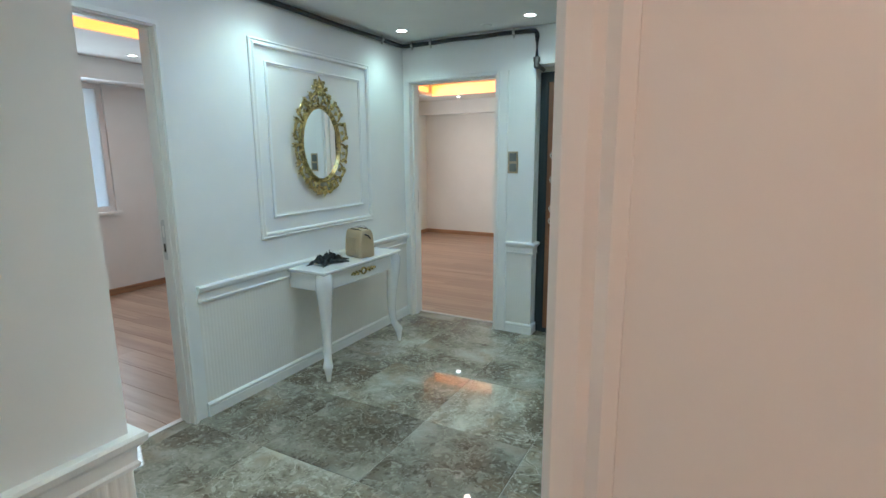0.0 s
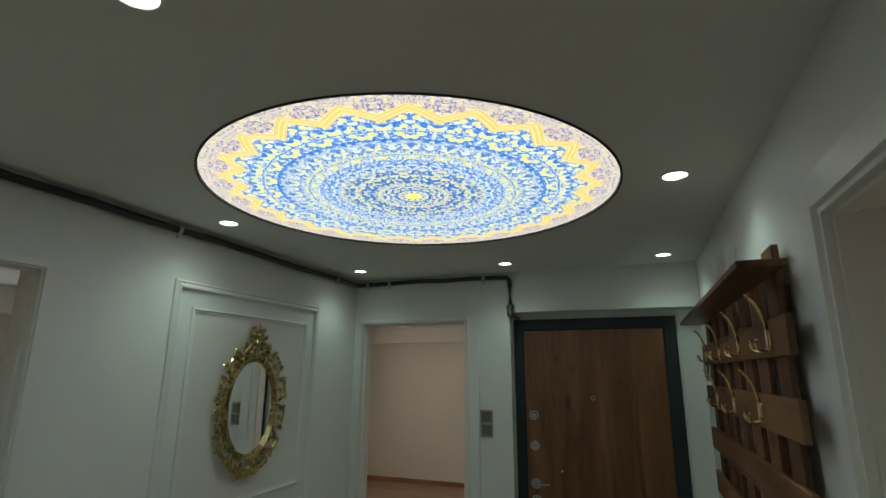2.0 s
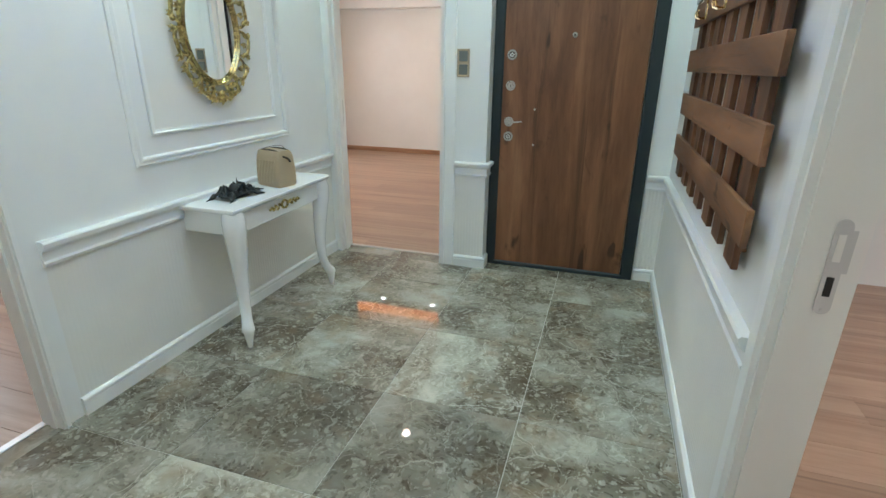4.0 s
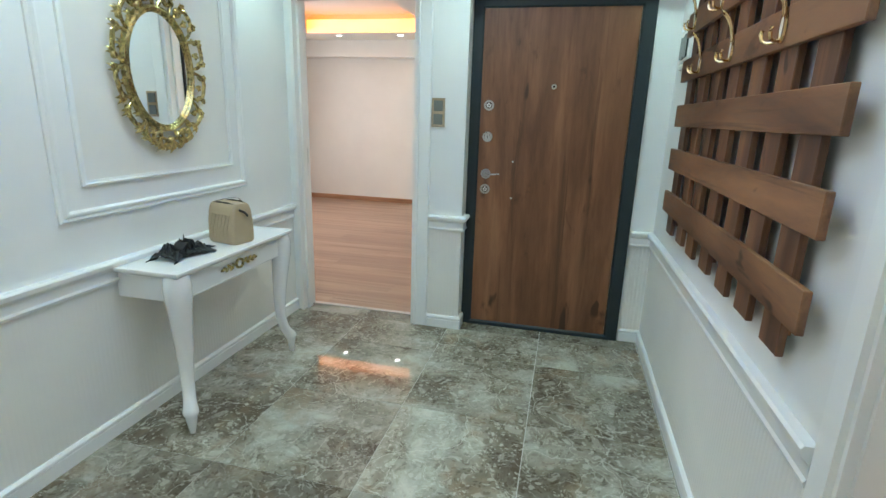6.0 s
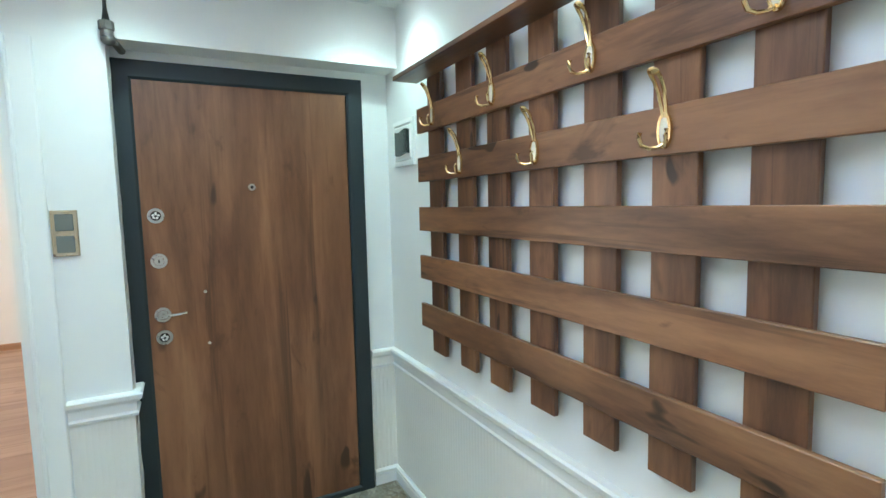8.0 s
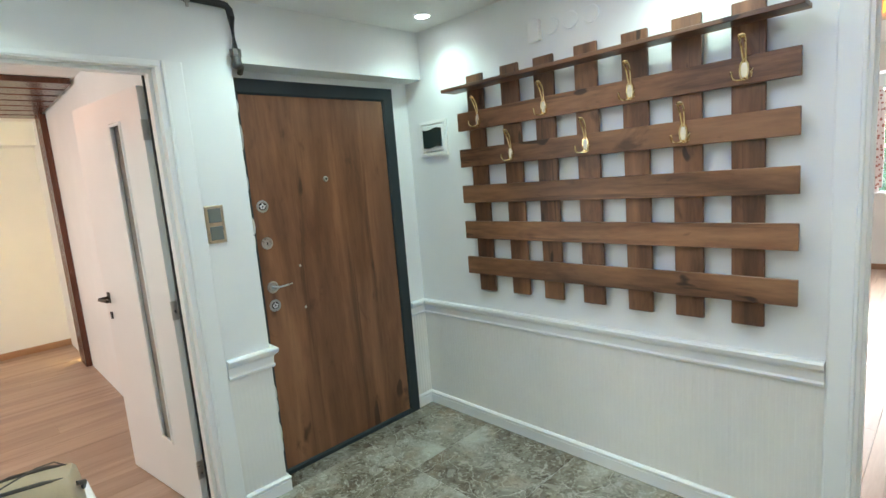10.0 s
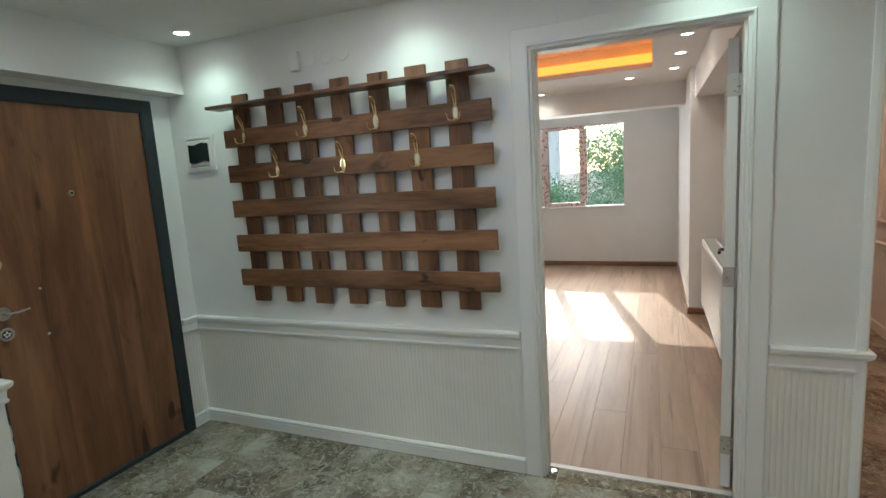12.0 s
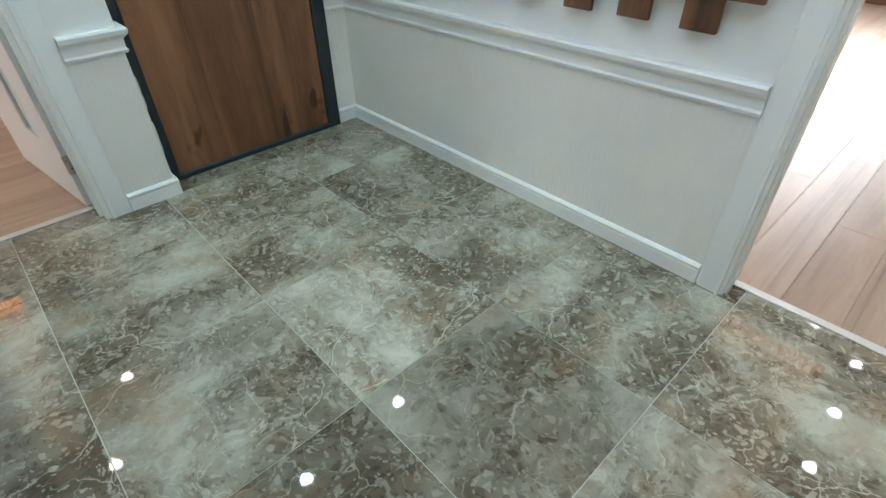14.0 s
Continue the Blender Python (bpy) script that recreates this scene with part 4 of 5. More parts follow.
bm = a_box(0.0, TX - 0.035, -TY + 0.03, TY - 0.03, 0.602, TZ - 0.026, 0.003)
part("apron", bm, LACQUER, table)


def cabriole_leg(side):
    """A curved leg: swelling knee, slim ankle, round foot on a tapered peg."""
    bm = bmesh.new()
    rows = ((0.716, -0.004, 0.046), (0.700, 0.004, 0.053), (0.670, 0.010, 0.056), (0.62, 0.010, 0.054), (0.55, 0.006, 0.048), (0.47, 0.000, 0.042), (0.38, -0.006, 0.036), (0.29, -0.008, 0.031), (0.21, -0.003, 0.028), (0.155, 0.008, 0.027), (0.125, 0.020, 0.029), (0.105, 0.030, 0.033), (0.092, 0.034, 0.033), (0.084, 0.034, 0.027), (0.05, 0.035, 0.021), (0.0, 0.036, 0.012))
    tube(bm, [(d * 0.85, side * d, z) for z, d, r in rows], [r for z, d, r in rows], 14, 1.0, (1, 0, 0))
    return bm


for side in (-1, 1):
    leg = part("leg", cabriole_leg(side), LACQUER, table, "white cabriole leg", True)
    leg.location = (TX - 0.055, side * (TY - 0.058), 0)
orn = bmesh.new()
AX = TX - 0.033
sweep(orn, [(AX, math.sin(a) * 0.026, 0.662 + math.cos(a) * 0.021) for a in (2 * math.pi * i / 20 for i in range(20))], (1, 0, 0), [(0.0, -0.006), (0.0, 0.006), (0.009, 0.003), (0.009, -0.003)], True)
part("ornament_ring", orn, GOLD, table, "gilt oval ring on the apron", True)
for side in (-1, 1):
    bm = bmesh.new()
    for k, (dy, dz, r, tilt) in enumerate(((0.045, 0.006, 0.020, 0.5), (0.062, -0.008, 0.018, -0.5), (0.080, 0.006, 0.019, 0.6), (0.098, -0.006, 0.016, -0.5), (0.114, 0.004, 0.015, 0.4), (0.130, -0.001, 0.013, 0.0))):
        blob(bm, (AX + 0.004, side * dy, 0.662 + dz), (0.006, r, 0.008), Matrix.Rotation(side * tilt, 3, "X"), 8, 5)
    part("ornament_leaf", bm, GOLD, table, "gilt leaf ornament on the apron", True)

bag = thing("handbag", "small beige quilted leather handbag with a thin strap", "bag", (WEST + 0.19, 3.105, TZ), "", -104)
bag.scale = (1.14, 1.14, 1.14)
bm = bmesh.new()
rings = []
for z, wx, wy in ((0.0, 0.054, 0.106), (0.008, 0.060, 0.112), (0.05, 0.061, 0.113), (0.10, 0.058, 0.112), (0.145, 0.052, 0.109), (0.166, 0.044, 0.105), (0.174, 0.036, 0.098)):
    ring = []
    for k in range(28):
        a = 2 * math.pi * k / 28
        c, s = math.cos(a), math.sin(a)
        ring.append(bm.verts.new((wx * math.copysign(abs(c) ** 0.24, c), wy * 0.74 * math.copysign(abs(s) ** 0.24, s), z)))
    rings.append(ring)
for a, b in zip(rings, rings[1:]):
    for k in range(28):
        bm.faces.new((a[k], a[(k + 1) % 28], b[(k + 1) % 28], b[k]))
bm.faces.new(rings[0]), bm.faces.new(rings[-1])
part("body", bm, LEATHER, bag, "", True)
for k in range(6):
    bm = bmesh.new()
    y = -0.056 + k * 0.021
    tube(bm, [(0.0605, y - 0.012, 0.02), (0.0615, y, 0.075), (0.0565, y + 0.012, 0.128)], 0.0022, 5)
    part("quilt_seam", bm, LEATHER, bag, "raised quilting seam")
for s in (-1, 1):
    bm = bmesh.new()
    tube(bm, [(s * 0.030, -0.066, 0.170), (s * 0.034, -0.03, 0.177), (s * 0.034, 0.03, 0.177), (s * 0.030, 0.066, 0.170)], 0.004, 6)
    part("top_piping", bm, LEATHER_DARK, bag, "dark zip edge", True)
bm = bmesh.new()
tube(bm, [(0.030, -0.060, 0.168), (0.026, -0.052, 0.178), (0.012, -0.015, 0.188), (0.000, 0.020, 0.196), (-0.012, 0.046, 0.194), (-0.020, 0.062, 0.178)], 0.0028, 7, 0.5)
part("strap", bm, LEATHER_DARK, bag, "thin dark strap", True)
bm = bmesh.new()
tube(bm, [(0.020, 0.080, 0.150), (0.0, 0.090, 0.140), (-0.020, 0.084, 0.120)], 0.005, 7)
part("side_tab", bm, LEATHER_DARK, bag, "dark side tab", True)

scarf = thing("scarf", "crumpled black satin cloth lying on the table", "cloth", (WEST + 0.155, 2.80, TZ))
bm = bmesh.new()
NX, NY = 34, 40
grid = []
for i in range(NX + 1):
    row = []
    for j in range(NY + 1):
        u, v = i / NX * 2 - 1, j / NY * 2 - 1
        w = noise.noise(Vector((u * 1.7, v * 1.9, 0.3)))
        x, y = u * (0.075 + 0.05 * w), v * (0.115 + 0.05 * noise.noise(Vector((u * 2.1, v * 1.3, 5.0))))
        x += 0.02 * noise.noise(Vector((u * 3, v * 3, 9.0)))
        y += 0.02 * noise.noise(Vector((u * 3, v * 3, 14.0)))
        fall = max(0.0, 1 - (u * u + v * v) * 0.62)
        h = 0.004 + fall * (0.026 + 0.085 * abs(noise.noise(Vector((u * 3.2, v * 3.6, 2.0)))) + 0.034 * abs(noise.noise(Vector((u * 7.0, v * 7.5, 4.0)))))
        row.append(bm.verts.new((x, y, h)))
    grid.append(row)
for i in range(NX):
    for j in range(NY):
        bm.faces.new((grid[i][j], grid[i + 1][j], grid[i + 1][j + 1], grid[i][j + 1]))
ext = bmesh.ops.extrude_face_region(bm, geom=list(bm.faces))
for v in ext["geom"]:
    if isinstance(v, bmesh.types.BMVert):
        v.co.z = max(0.0, v.co.z - 0.003)
part("cloth", bm, CLOTH, scarf, "", True)
for k, (y, dx) in enumerate(((0.13, 0.03), (0.135, 0.0), (0.12, -0.03))):
    bm = bmesh.new()
    tube(bm, [(dx, y - 0.02, 0.012), (dx + 0.01, y + 0.02, 0.010), (dx + 0.004, y + 0.05, 0.004)], [0.006, 0.004, 0.0015], 6)
    part("loose_end", bm, CLOTH, scarf, "frayed loose end", True)

# ---------------------------------------------------------------- mirror with carved gilt frame
mirror = thing("wall_mirror", "oval mirror in a carved antique gold frame with scrolls", "mirror", (WEST + 0.006, 2.938, 1.545), "", 0.9)
GA, GB = 0.178, 0.240


def oval(a, b, n=64):
    return [(0, math.sin(t) * a, math.cos(t) * b) for t in (2 * math.pi * i / n for i in range(n))]


bm = bmesh.new()
loop = [bm.verts.new((0.012, y, z)) for _, y, z in oval(GA + 0.008, GB + 0.008)]
back = [bm.verts.new((0.0, y, z)) for _, y, z in oval(GA + 0.008, GB + 0.008)]
bm.faces.new(loop), bm.faces.new(back)
for i in range(64):
    bm.faces.new((loop[i], loop[(i + 1) % 64], back[(i + 1) % 64], back[i]))
part("mirror_glass", bm, MIRROR, mirror, "oval mirror glass")
bm = sweep(bmesh.new(), oval(GA, GB), (1, 0, 0), [(0.0, -0.004), (0.018, -0.004), (0.022, 0.0), (0.020, 0.006), (0.028, 0.014), (0.024, 0.024), (0.0, 0.028)], True)
if max(v.co.y for v in bm.verts) < GA + 0.02:
    bm.free()
    bm = sweep(bmesh.new(), oval(GA, GB), (1, 0, 0), [(0.0, 0.004), (0.018, 0.004), (0.022, 0.0), (0.020, -0.006), (0.028, -0.014), (0.024, -0.024), (0.0, -0.028)], True)
part("frame_rim", bm, GOLD, mirror, "smooth gilt inner rim", True)


def scroll(bm, at, size, turn, hand, thick=0.010):
    """A curled gilt volute that tapers to its eye."""
    pts, rad = [], []
    for i in range(22):
        f = i / 21
        a = turn + hand * f * 5.2
        r = size * (1 - f * 0.80)
        pts.append((0.016 + 0.012 * f, at[0] + math.sin(a) * r, at[1] + math.cos(a) * r))
        rad.append(thick * (0.65 + 0.6 * math.sin(f * math.pi)))
    tube(bm, pts, rad, 7, 1.0, (1, 0, 0))


def leaf_sprig(bm, at, turn, length, width):
    """A fan of three pointed lobes with a ridge."""
    for k, (da, f) in enumerate(((-0.65, 0.78), (0.0, 1.0), (0.65, 0.78))):
        a = turn + da
        tip = Vector((0, math.sin(a), math.cos(a)))
        base = Vector((0.014, at[0], at[1]))
        pts = [base, base + tip * length * f * 0.35 + Vector((0.012, 0, 0)), base + tip * length * f * 0.72 + Vector((0.014, 0, 0)), base + tip * length * f + Vector((0.004, 0, 0))]
        tube(bm, pts, [width * 0.5, width, width * 0.72, width * 0.12], 7, 0.55, (1, 0, 0))


RNG = random.Random(11)


def frame_point(t, out):
    """A point at angle t on the oval, pushed out from the rim, and the outward angle there."""
    return (math.sin(t) * (GA + out), math.cos(t) * (GB + out)), math.atan2(math.sin(t) * GB, math.cos(t) * GA)


def c_scroll(t0, t1, low, high, curl):
    """An open band that leaves the rim, bows out along it and curls back at both ends."""
    bm = bmesh.new()
    pts, rad = [], []
    for i in range(25):
        f = i / 24
        t = t0 + (t1 - t0) * f
        lift = math.sin(f * math.pi) ** 0.6
        (y, z), _ = frame_point(t, low + (high - low) * lift + 0.006 * math.sin(f * 9.0))
        pts.append((0.018 + 0.010 * lift, y, z))
        rad.append(0.0075 + 0.0035 * math.sin(f * math.pi))
    tube(bm, pts, rad, 7, 0.8, (1, 0, 0))
    for f, hand in ((0.12, -1), (0.88, 1)):
        (y, z), out = frame_point(t0 + (t1 - t0) * f, low + (high - low) * 0.75)
        scroll(bm, (y, z), curl, out + hand * 2.2, hand, 0.0065)
    part("scroll", bm, GOLD, mirror, "carved gilt scroll", True)


for side in (-1, 1):
    for k, (t0, t1, high) in enumerate(((0.52, 0.98, 0.100), (1.04, 1.50, 0.096), (1.56, 2.02, 0.090), (2.08, 2.50, 0.096), (2.54, 2.94, 0.098))):
        c_scroll(side * t0, side * t1, 0.026, high, 0.018)
        for f in (0.15, 0.5, 0.85):
            (y, z), out = frame_point(side * (t0 + (t1 - t0) * f), 0.040 if f == 0.5 else high - 0.012)
            bm = bmesh.new()
            leaf_sprig(bm, (y, z), out + side * RNG.uniform(-0.7, 0.7), RNG.uniform(0.028, 0.042), 0.0085)
            part("acanthus_leaf", bm, GOLD, mirror, "carved gilt leaf", True)
    for z0, dy, size, turn in ((0.300, 0.060, 0.040, 0.4), (0.352, 0.036, 0.030, 2.6), (0.262, 0.122, 0.030, 1.0), (0.395, 0.022, 0.022, 0.3), (-0.290, 0.064, 0.034, 2.8), (-0.318, 0.030, 0.024, 0.5)):
        bm = bmesh.new()
        scroll(bm, (side * dy, z0), size, side * turn, side * (1 if z0 > 0 else -1), 0.0080)
        part("scroll", bm, GOLD, mirror, "carved gilt scroll", True)
        bm = bmesh.new()
        leaf_sprig(bm, (side * (dy + size * 0.6), z0 + (0.01 if z0 > 0 else -0.01)), side * (0.9 if z0 > 0 else 2.2), size * 1.1, 0.0085)
        part("acanthus_leaf", bm, GOLD, mirror, "carved gilt leaf", True)
for side in (-1, 1):
    bm = bmesh.new()
    tube(bm, [(0.018, side * 0.012, 0.262), (0.026, side * 0.030, 0.295), (0.028, side * 0.020, 0.335), (0.024, side * 0.006, 0.375)], [0.008, 0.010, 0.009, 0.006], 8)
    tube(bm, [(0.018, side * 0.075, 0.245), (0.026, side * 0.092, 0.285), (0.028, side * 0.070, 0.322), (0.024, side * 0.034, 0.350), (0.022, side * 0.012, 0.385)], [0.008, 0.010, 0.010, 0.009, 0.006], 8)
    part("crest_stem", bm, GOLD, mirror, "carved gilt stem", True)
bm = bmesh.new()
for a, ln in ((0.0, 0.085), (-0.45, 0.07), (0.45, 0.07)):
    leaf_sprig(bm, (0.0, 0.365), a, ln, 0.014)
blob(bm, (0.030, 0.0, 0.372), (0.014, 0.020, 0.026), None, 10, 8)
blob(bm, (0.026, 0.0, 0.335), (0.014, 0.024, 0.020), None, 10, 8)
part("crest", bm, GOLD, mirror, "carved gilt crest with a shell", True)
bm = bmesh.new()
for a, ln in ((math.pi, 0.055), (math.pi - 0.6, 0.05), (math.pi + 0.6, 0.05)):
    leaf_sprig(bm, (0.0, -0.310), a, ln, 0.013)
blob(bm, (0.028, 0.0, -0.306), (0.013, 0.022, 0.020), None, 10, 8)
part("lower_crest", bm, GOLD, mirror, "carved gilt shell", True)


# ---------------------------------------------------------------- rooms beyond the doorways
WIN_Y0, WIN_Y1, WIN_Z0, WIN_Z1 = 1.79, 3.54, 0.93, 2.15
bm = bmesh.new()
T = 0.42
box(bm, LIV_X, LIV_X + T, LIV_Y - 0.5, WIN_Y0, 0, TOP)
box(bm, LIV_X, LIV_X + T, WIN_Y1, LIV_N, 0, TOP)
box(bm, LIV_X, LIV_X + 0.14, WIN_Y0, WIN_Y1, 0, WIN_Z0)
box(bm, LIV_X + 0.14, LIV_X + T, WIN_Y0, WIN_Y1, 0, WIN_Z0 - 0.15)
box(bm, LIV_X, LIV_X + T, WIN_Y0, WIN_Y1, WIN_Z1, TOP)
structure("wall_living_window", bm, WALL, "white painted living room wall with a window opening", "wall")
structure("wall_living_niche", a_box(E_IN, 3.06, NICHE_Y - 0.06, NICHE_Y, 0, TOP), WALL, "white painted wall behind the radiator", "wall")
structure("beam_niche", a_box(E_IN, 3.06, NICHE_Y, LIV_Y - 0.04, 2.12, TOP), WALL, "white beam over the radiator niche", "beam")
bm = a_box(3.06, LIV_X, NICHE_Y - 0.06, LIV_Y, 0, TOP)
structure("wall_living_south", bm, WALL, "white painted living room wall with a radiator niche", "wall")
structure("wall_living_north", a_box(E_IN, LIV_X + T, LIV_N, LIV_N + 0.15, 0, TOP), WALL, "white painted living room wall", "wall")
structure("beam_living", a_box(3.88, 4.16, LIV_Y, LIV_N, 2.15, 2.40), WALL, "white ceiling beam before the window wall", "beam")


def tray_ceiling(name, x0, x1, y0, y1, z, tx0, tx1, ty0, ty1, rise, strips):
    """A lowered ceiling with a raised tray, whose sides carry a glowing strip."""
    bm = bmesh.new()
    for b in ((x0, x1, y0, ty0), (x0, x1, ty1, y1), (x0, tx0, ty0, ty1), (tx1, x1, ty0, ty1)):
        if b[1] - b[0] > 0.01 and b[3] - b[2] > 0.01:
            box(bm, *b, z, z + 0.05)
    box(bm, tx0 - 0.12, tx1 + 0.12, ty0 - 0.12, ty1 + 0.12, z + rise, z + rise + 0.05)
    for b in ((tx0 - 0.12, tx0 - 0.10, ty0 - 0.12, ty1 + 0.12), (tx1 + 0.10, tx1 + 0.12, ty0 - 0.12, ty1 + 0.12), (tx0 - 0.10, tx1 + 0.10, ty0 - 0.12, ty0 - 0.10), (tx0 - 0.10, tx1 + 0.10, ty1 + 0.10, ty1 + 0.12)):
        box(bm, *b, z + 0.05, z + rise)
    structure(name, bm, CEILING, "white plasterboard tray ceiling with a lit cove", "ceiling")
    # bands given their own height also glow for the orange-lit cove face
    for b in strips:
        t = thing("led_band", "orange glowing band for the cove strip light and its lit face", "strip light", ((b[0] + b[1]) / 2, (b[2] + b[3]) / 2, z + 0.055))
        hx, hy = (b[1] - b[0]) / 2, (b[3] - b[2]) / 2
        part("diffuser", a_box(-hx, hx, -hy, hy, *(b[4] if len(b) > 4 else (0.0, rise * 0.34))), ORANGE_LED, t)


tray_ceiling("ceiling_living", E_IN, LIV_X, NICHE_Y, LIV_N, 2.40, 0.9, 2.80, 1.39, 3.9, 0.24, ((2.84, 2.86, 1.39, 3.9), (0.84, 0.86, 1.39, 3.9), (0.9, 2.80, 1.33, 1.35), (0.9, 2.80, 3.94, 3.96)))
for x, y in ((1.6, 1.165), (2.27, 1.18), (2.98, 1.2), (3.28, 1.61), (3.72, 2.6), (3.72, 3.6), (0.5, 2.0), (0.5, 3.2)):
    downlight(x, y, 2.40, 2.8, (1.0, 0.92, 0.83))


def window(name, axis_x, facing, y0, y1, z0, z1, lights, film, sill_out):
    """A plastic window in a wall across x; facing: the way to the room."""
    t = thing(name, "plastic window with protective film still on its frame", "window", (axis_x, (y0 + y1) / 2, z0))
    tagged(t, "", "", "", "structure")
    half, h = (y1 - y0) / 2, z1 - z0
    bm = bmesh.new()
    prof = [(-0.03, 0.0), (0.03, 0.0), (0.03, 0.045), (0.018, 0.052), (-0.03, 0.052)]
    sweep(bm, [(0, -half, 0), (0, half, 0), (0, half, h), (0, -half, h)], (facing, 0, 0), prof if facing > 0 else [(u, v) for u, v in prof], True)
    part("window_frame", bm, UPVC, t, "white plastic profile")
    w = 2 * half / lights
    for i in range(lights):
        a = -half + i * w
        bm = bmesh.new()
        sash = i % 2 == (0 if facing > 0 else 1)
        if i:
            box(bm, -0.035, 0.035, a - 0.055, a + 0.055, 0.05, h - 0.05)
            part("mullion", bm, film, t)
        if sash:
            bm = bmesh.new()
            sweep(bm, [(0, a + 0.055, 0.055), (0, a + w - 0.055, 0.055), (0, a + w - 0.055, h - 0.055), (0, a + 0.055, h - 0.055)], (facing, 0, 0), [(-0.02, 0.0), (0.045, 0.0), (0.045, 0.070), (0.03, 0.080), (-0.02, 0.080)], True)
            part("sash", bm, film, t)
        bm = a_box(-0.006, 0.006, a + 0.04, a + w - 0.04, 0.045, h - 0.045)
        g = part("pane", bm, GLASS, t, "clear glass pane")
        g.visible_shadow = False
    bm = a_box(0.0 if facing > 0 else -sill_out, sill_out if facing > 0 else 0.0, -half - 0.03, half + 0.03, -0.03, -0.002, 0.004)
    part("window_sill", bm, TRIM, t, "white marble-look sill")
    return t


window("window_1", LIV_X + 0.06, -1, WIN_Y0, WIN_Y1, WIN_Z0, WIN_Z1, 3, FILM, 0.09)

rad = thing("radiator", "white panel radiator in the wall niche", "radiator", (2.13, NICHE_Y, 0.165))
bm = a_box(-0.78, 0.78, 0.165, 0.185, 0.0, 0.62, 0.006)
part("front_panel", bm, RADIATOR, rad)
for i in range(38):
    part("rib", a_box(-0.75 + i * 0.0395, -0.73 + i * 0.0395, 0.185, 0.190, 0.04, 0.58), RADIATOR, rad)
part("back_panel", a_box(-0.78, 0.78, 0.06, 0.08, 0.0, 0.62, 0.004), RADIATOR, rad)
bm = bmesh.new()
for i in range(60):
    box(bm, -0.775 + i * 0.026, -0.768 + i * 0.026, 0.082, 0.163, 0.60, 0.625)
part("top_grille", bm, RADIATOR, rad)
for s in (-1, 1):
    part("side_cover", a_box(s * 0.78, s * 0.784, 0.062, 0.184, 0.02, 0.61), RADIATOR, rad)
    part("bracket", a_box(s * 0.5 - 0.02, s * 0.5 + 0.02, 0.0, 0.06, 0.1, 0.5), RADIATOR, rad)
    part("foot_pipe", tube(bmesh.new(), [(s * 0.7, 0.12, 0.02), (s * 0.7, 0.12, -0.14)], 0.009, 8), PLASTIC, rad)


def skirting(suffix, path, flip=False):
    pr = [(0.0, 0.0), (0.0, 0.014), (0.06, 0.014), (0.068, 0.008), (0.068, 0.0)]
    structure("skirting" + suffix, sweep(bmesh.new(), [(x, y, 0.0) for x, y in path], (0, 0, 1), [(u, v) for u, v in pr]), SKIRT, "oak-look skirting board", "skirting")


skirting("_living", [(LIV_X, LIV_N), (LIV_X, LIV_Y), (3.06, LIV_Y), (3.06, NICHE_Y), (E_IN, NICHE_Y)][::-1])


def door_leaf(name, label, at, rz, width, glazed, handed=1):
    """A white interior door, hinged at its origin, reaching along its own x axis."""
    t = thing(name, label, "door", at, "", rz)
    th, h = 0.042, 2.03
    if glazed:
        bm = bmesh.new()
        g0, g1, z0, z1 = width * 0.28, width * 0.43, 0.30, 1.90
        for b in ((0, g0, 0.008, h), (g1, width, 0.008, h), (g0, g1, 0.008, z0), (g0, g1, z1, h)):
            box(bm, b[0], b[1], -th / 2, th / 2, b[2], b[3])
        part("panel", bm, DOORWHITE, t)
        bm = bmesh.new()
        for s in (-1, 1):
            sweep(bm, [(g0, s * th / 2, z0), (g1, s * th / 2, z0), (g1, s * th / 2, z1), (g0, s * th / 2, z1)], (0, s, 0), [(0.0, -0.012), (0.006, -0.010), (0.008, 0.0), (0.0, 0.008)], True)
        part("glass_bead", bm, DOORWHITE, t)
        bm = a_box(g0, g1, -0.006, 0.006, z0, z1)
        rng = random.Random(3)
        for i in range(26):
            z = z0 + 0.03 + i * (z1 - z0 - 0.06) / 25
            for s in (-1, 1):
                blob(bm, ((g0 + g1) / 2 + rng.uniform(-0.02, 0.02), s * 0.007, z), (0.028, 0.003, 0.016), Matrix.Rotation(rng.uniform(-0.7, 0.7), 3, "Y"), 8, 5)
        part("glass_strip", bm, FROST, t, "narrow patterned glass strip")
    else:
        part("panel", a_box(0, width, -th / 2, th / 2, 0.008, h, 0.002), DOORWHITE, t)
    for z in (0.22, 1.02, 1.84):
        bm = a_box(-0.004, 0.0, -th / 2 - 0.004, th / 2 + 0.004, z - 0.045, z + 0.045)
        disc(bm, (-0.004, handed * (th / 2 + 0.006), z - 0.045), (0, 0, 1), 0.007, 0.09, 10)
        part("hinge", bm, CHROME, t, "nickel hinge")
    for s in (-1, 1):
        bm = a_box(width - 0.075, width - 0.045, s * th / 2, s * (th / 2 + 0.006), 0.99, 1.05, 0.001)
        tube(bm, [(width - 0.06, s * th / 2, 1.02), (width - 0.06, s * (th / 2 + 0.05), 1.02), (width - 0.08, s * (th / 2 + 0.055), 1.02), (width - 0.18, s * (th / 2 + 0.052), 1.02)], 0.009, 8)
        part("handle", bm, DARKMETAL, t, "dark lever handle", True)
        lo, hi = sorted((s * th / 2, s * (th / 2 + 0.006)))
        part("keyhole_plate", a_box(width - 0.072, width - 0.048, lo, hi, 0.90, 0.94, 0.001), DARKMETAL, t, "dark keyhole plate")
    return t


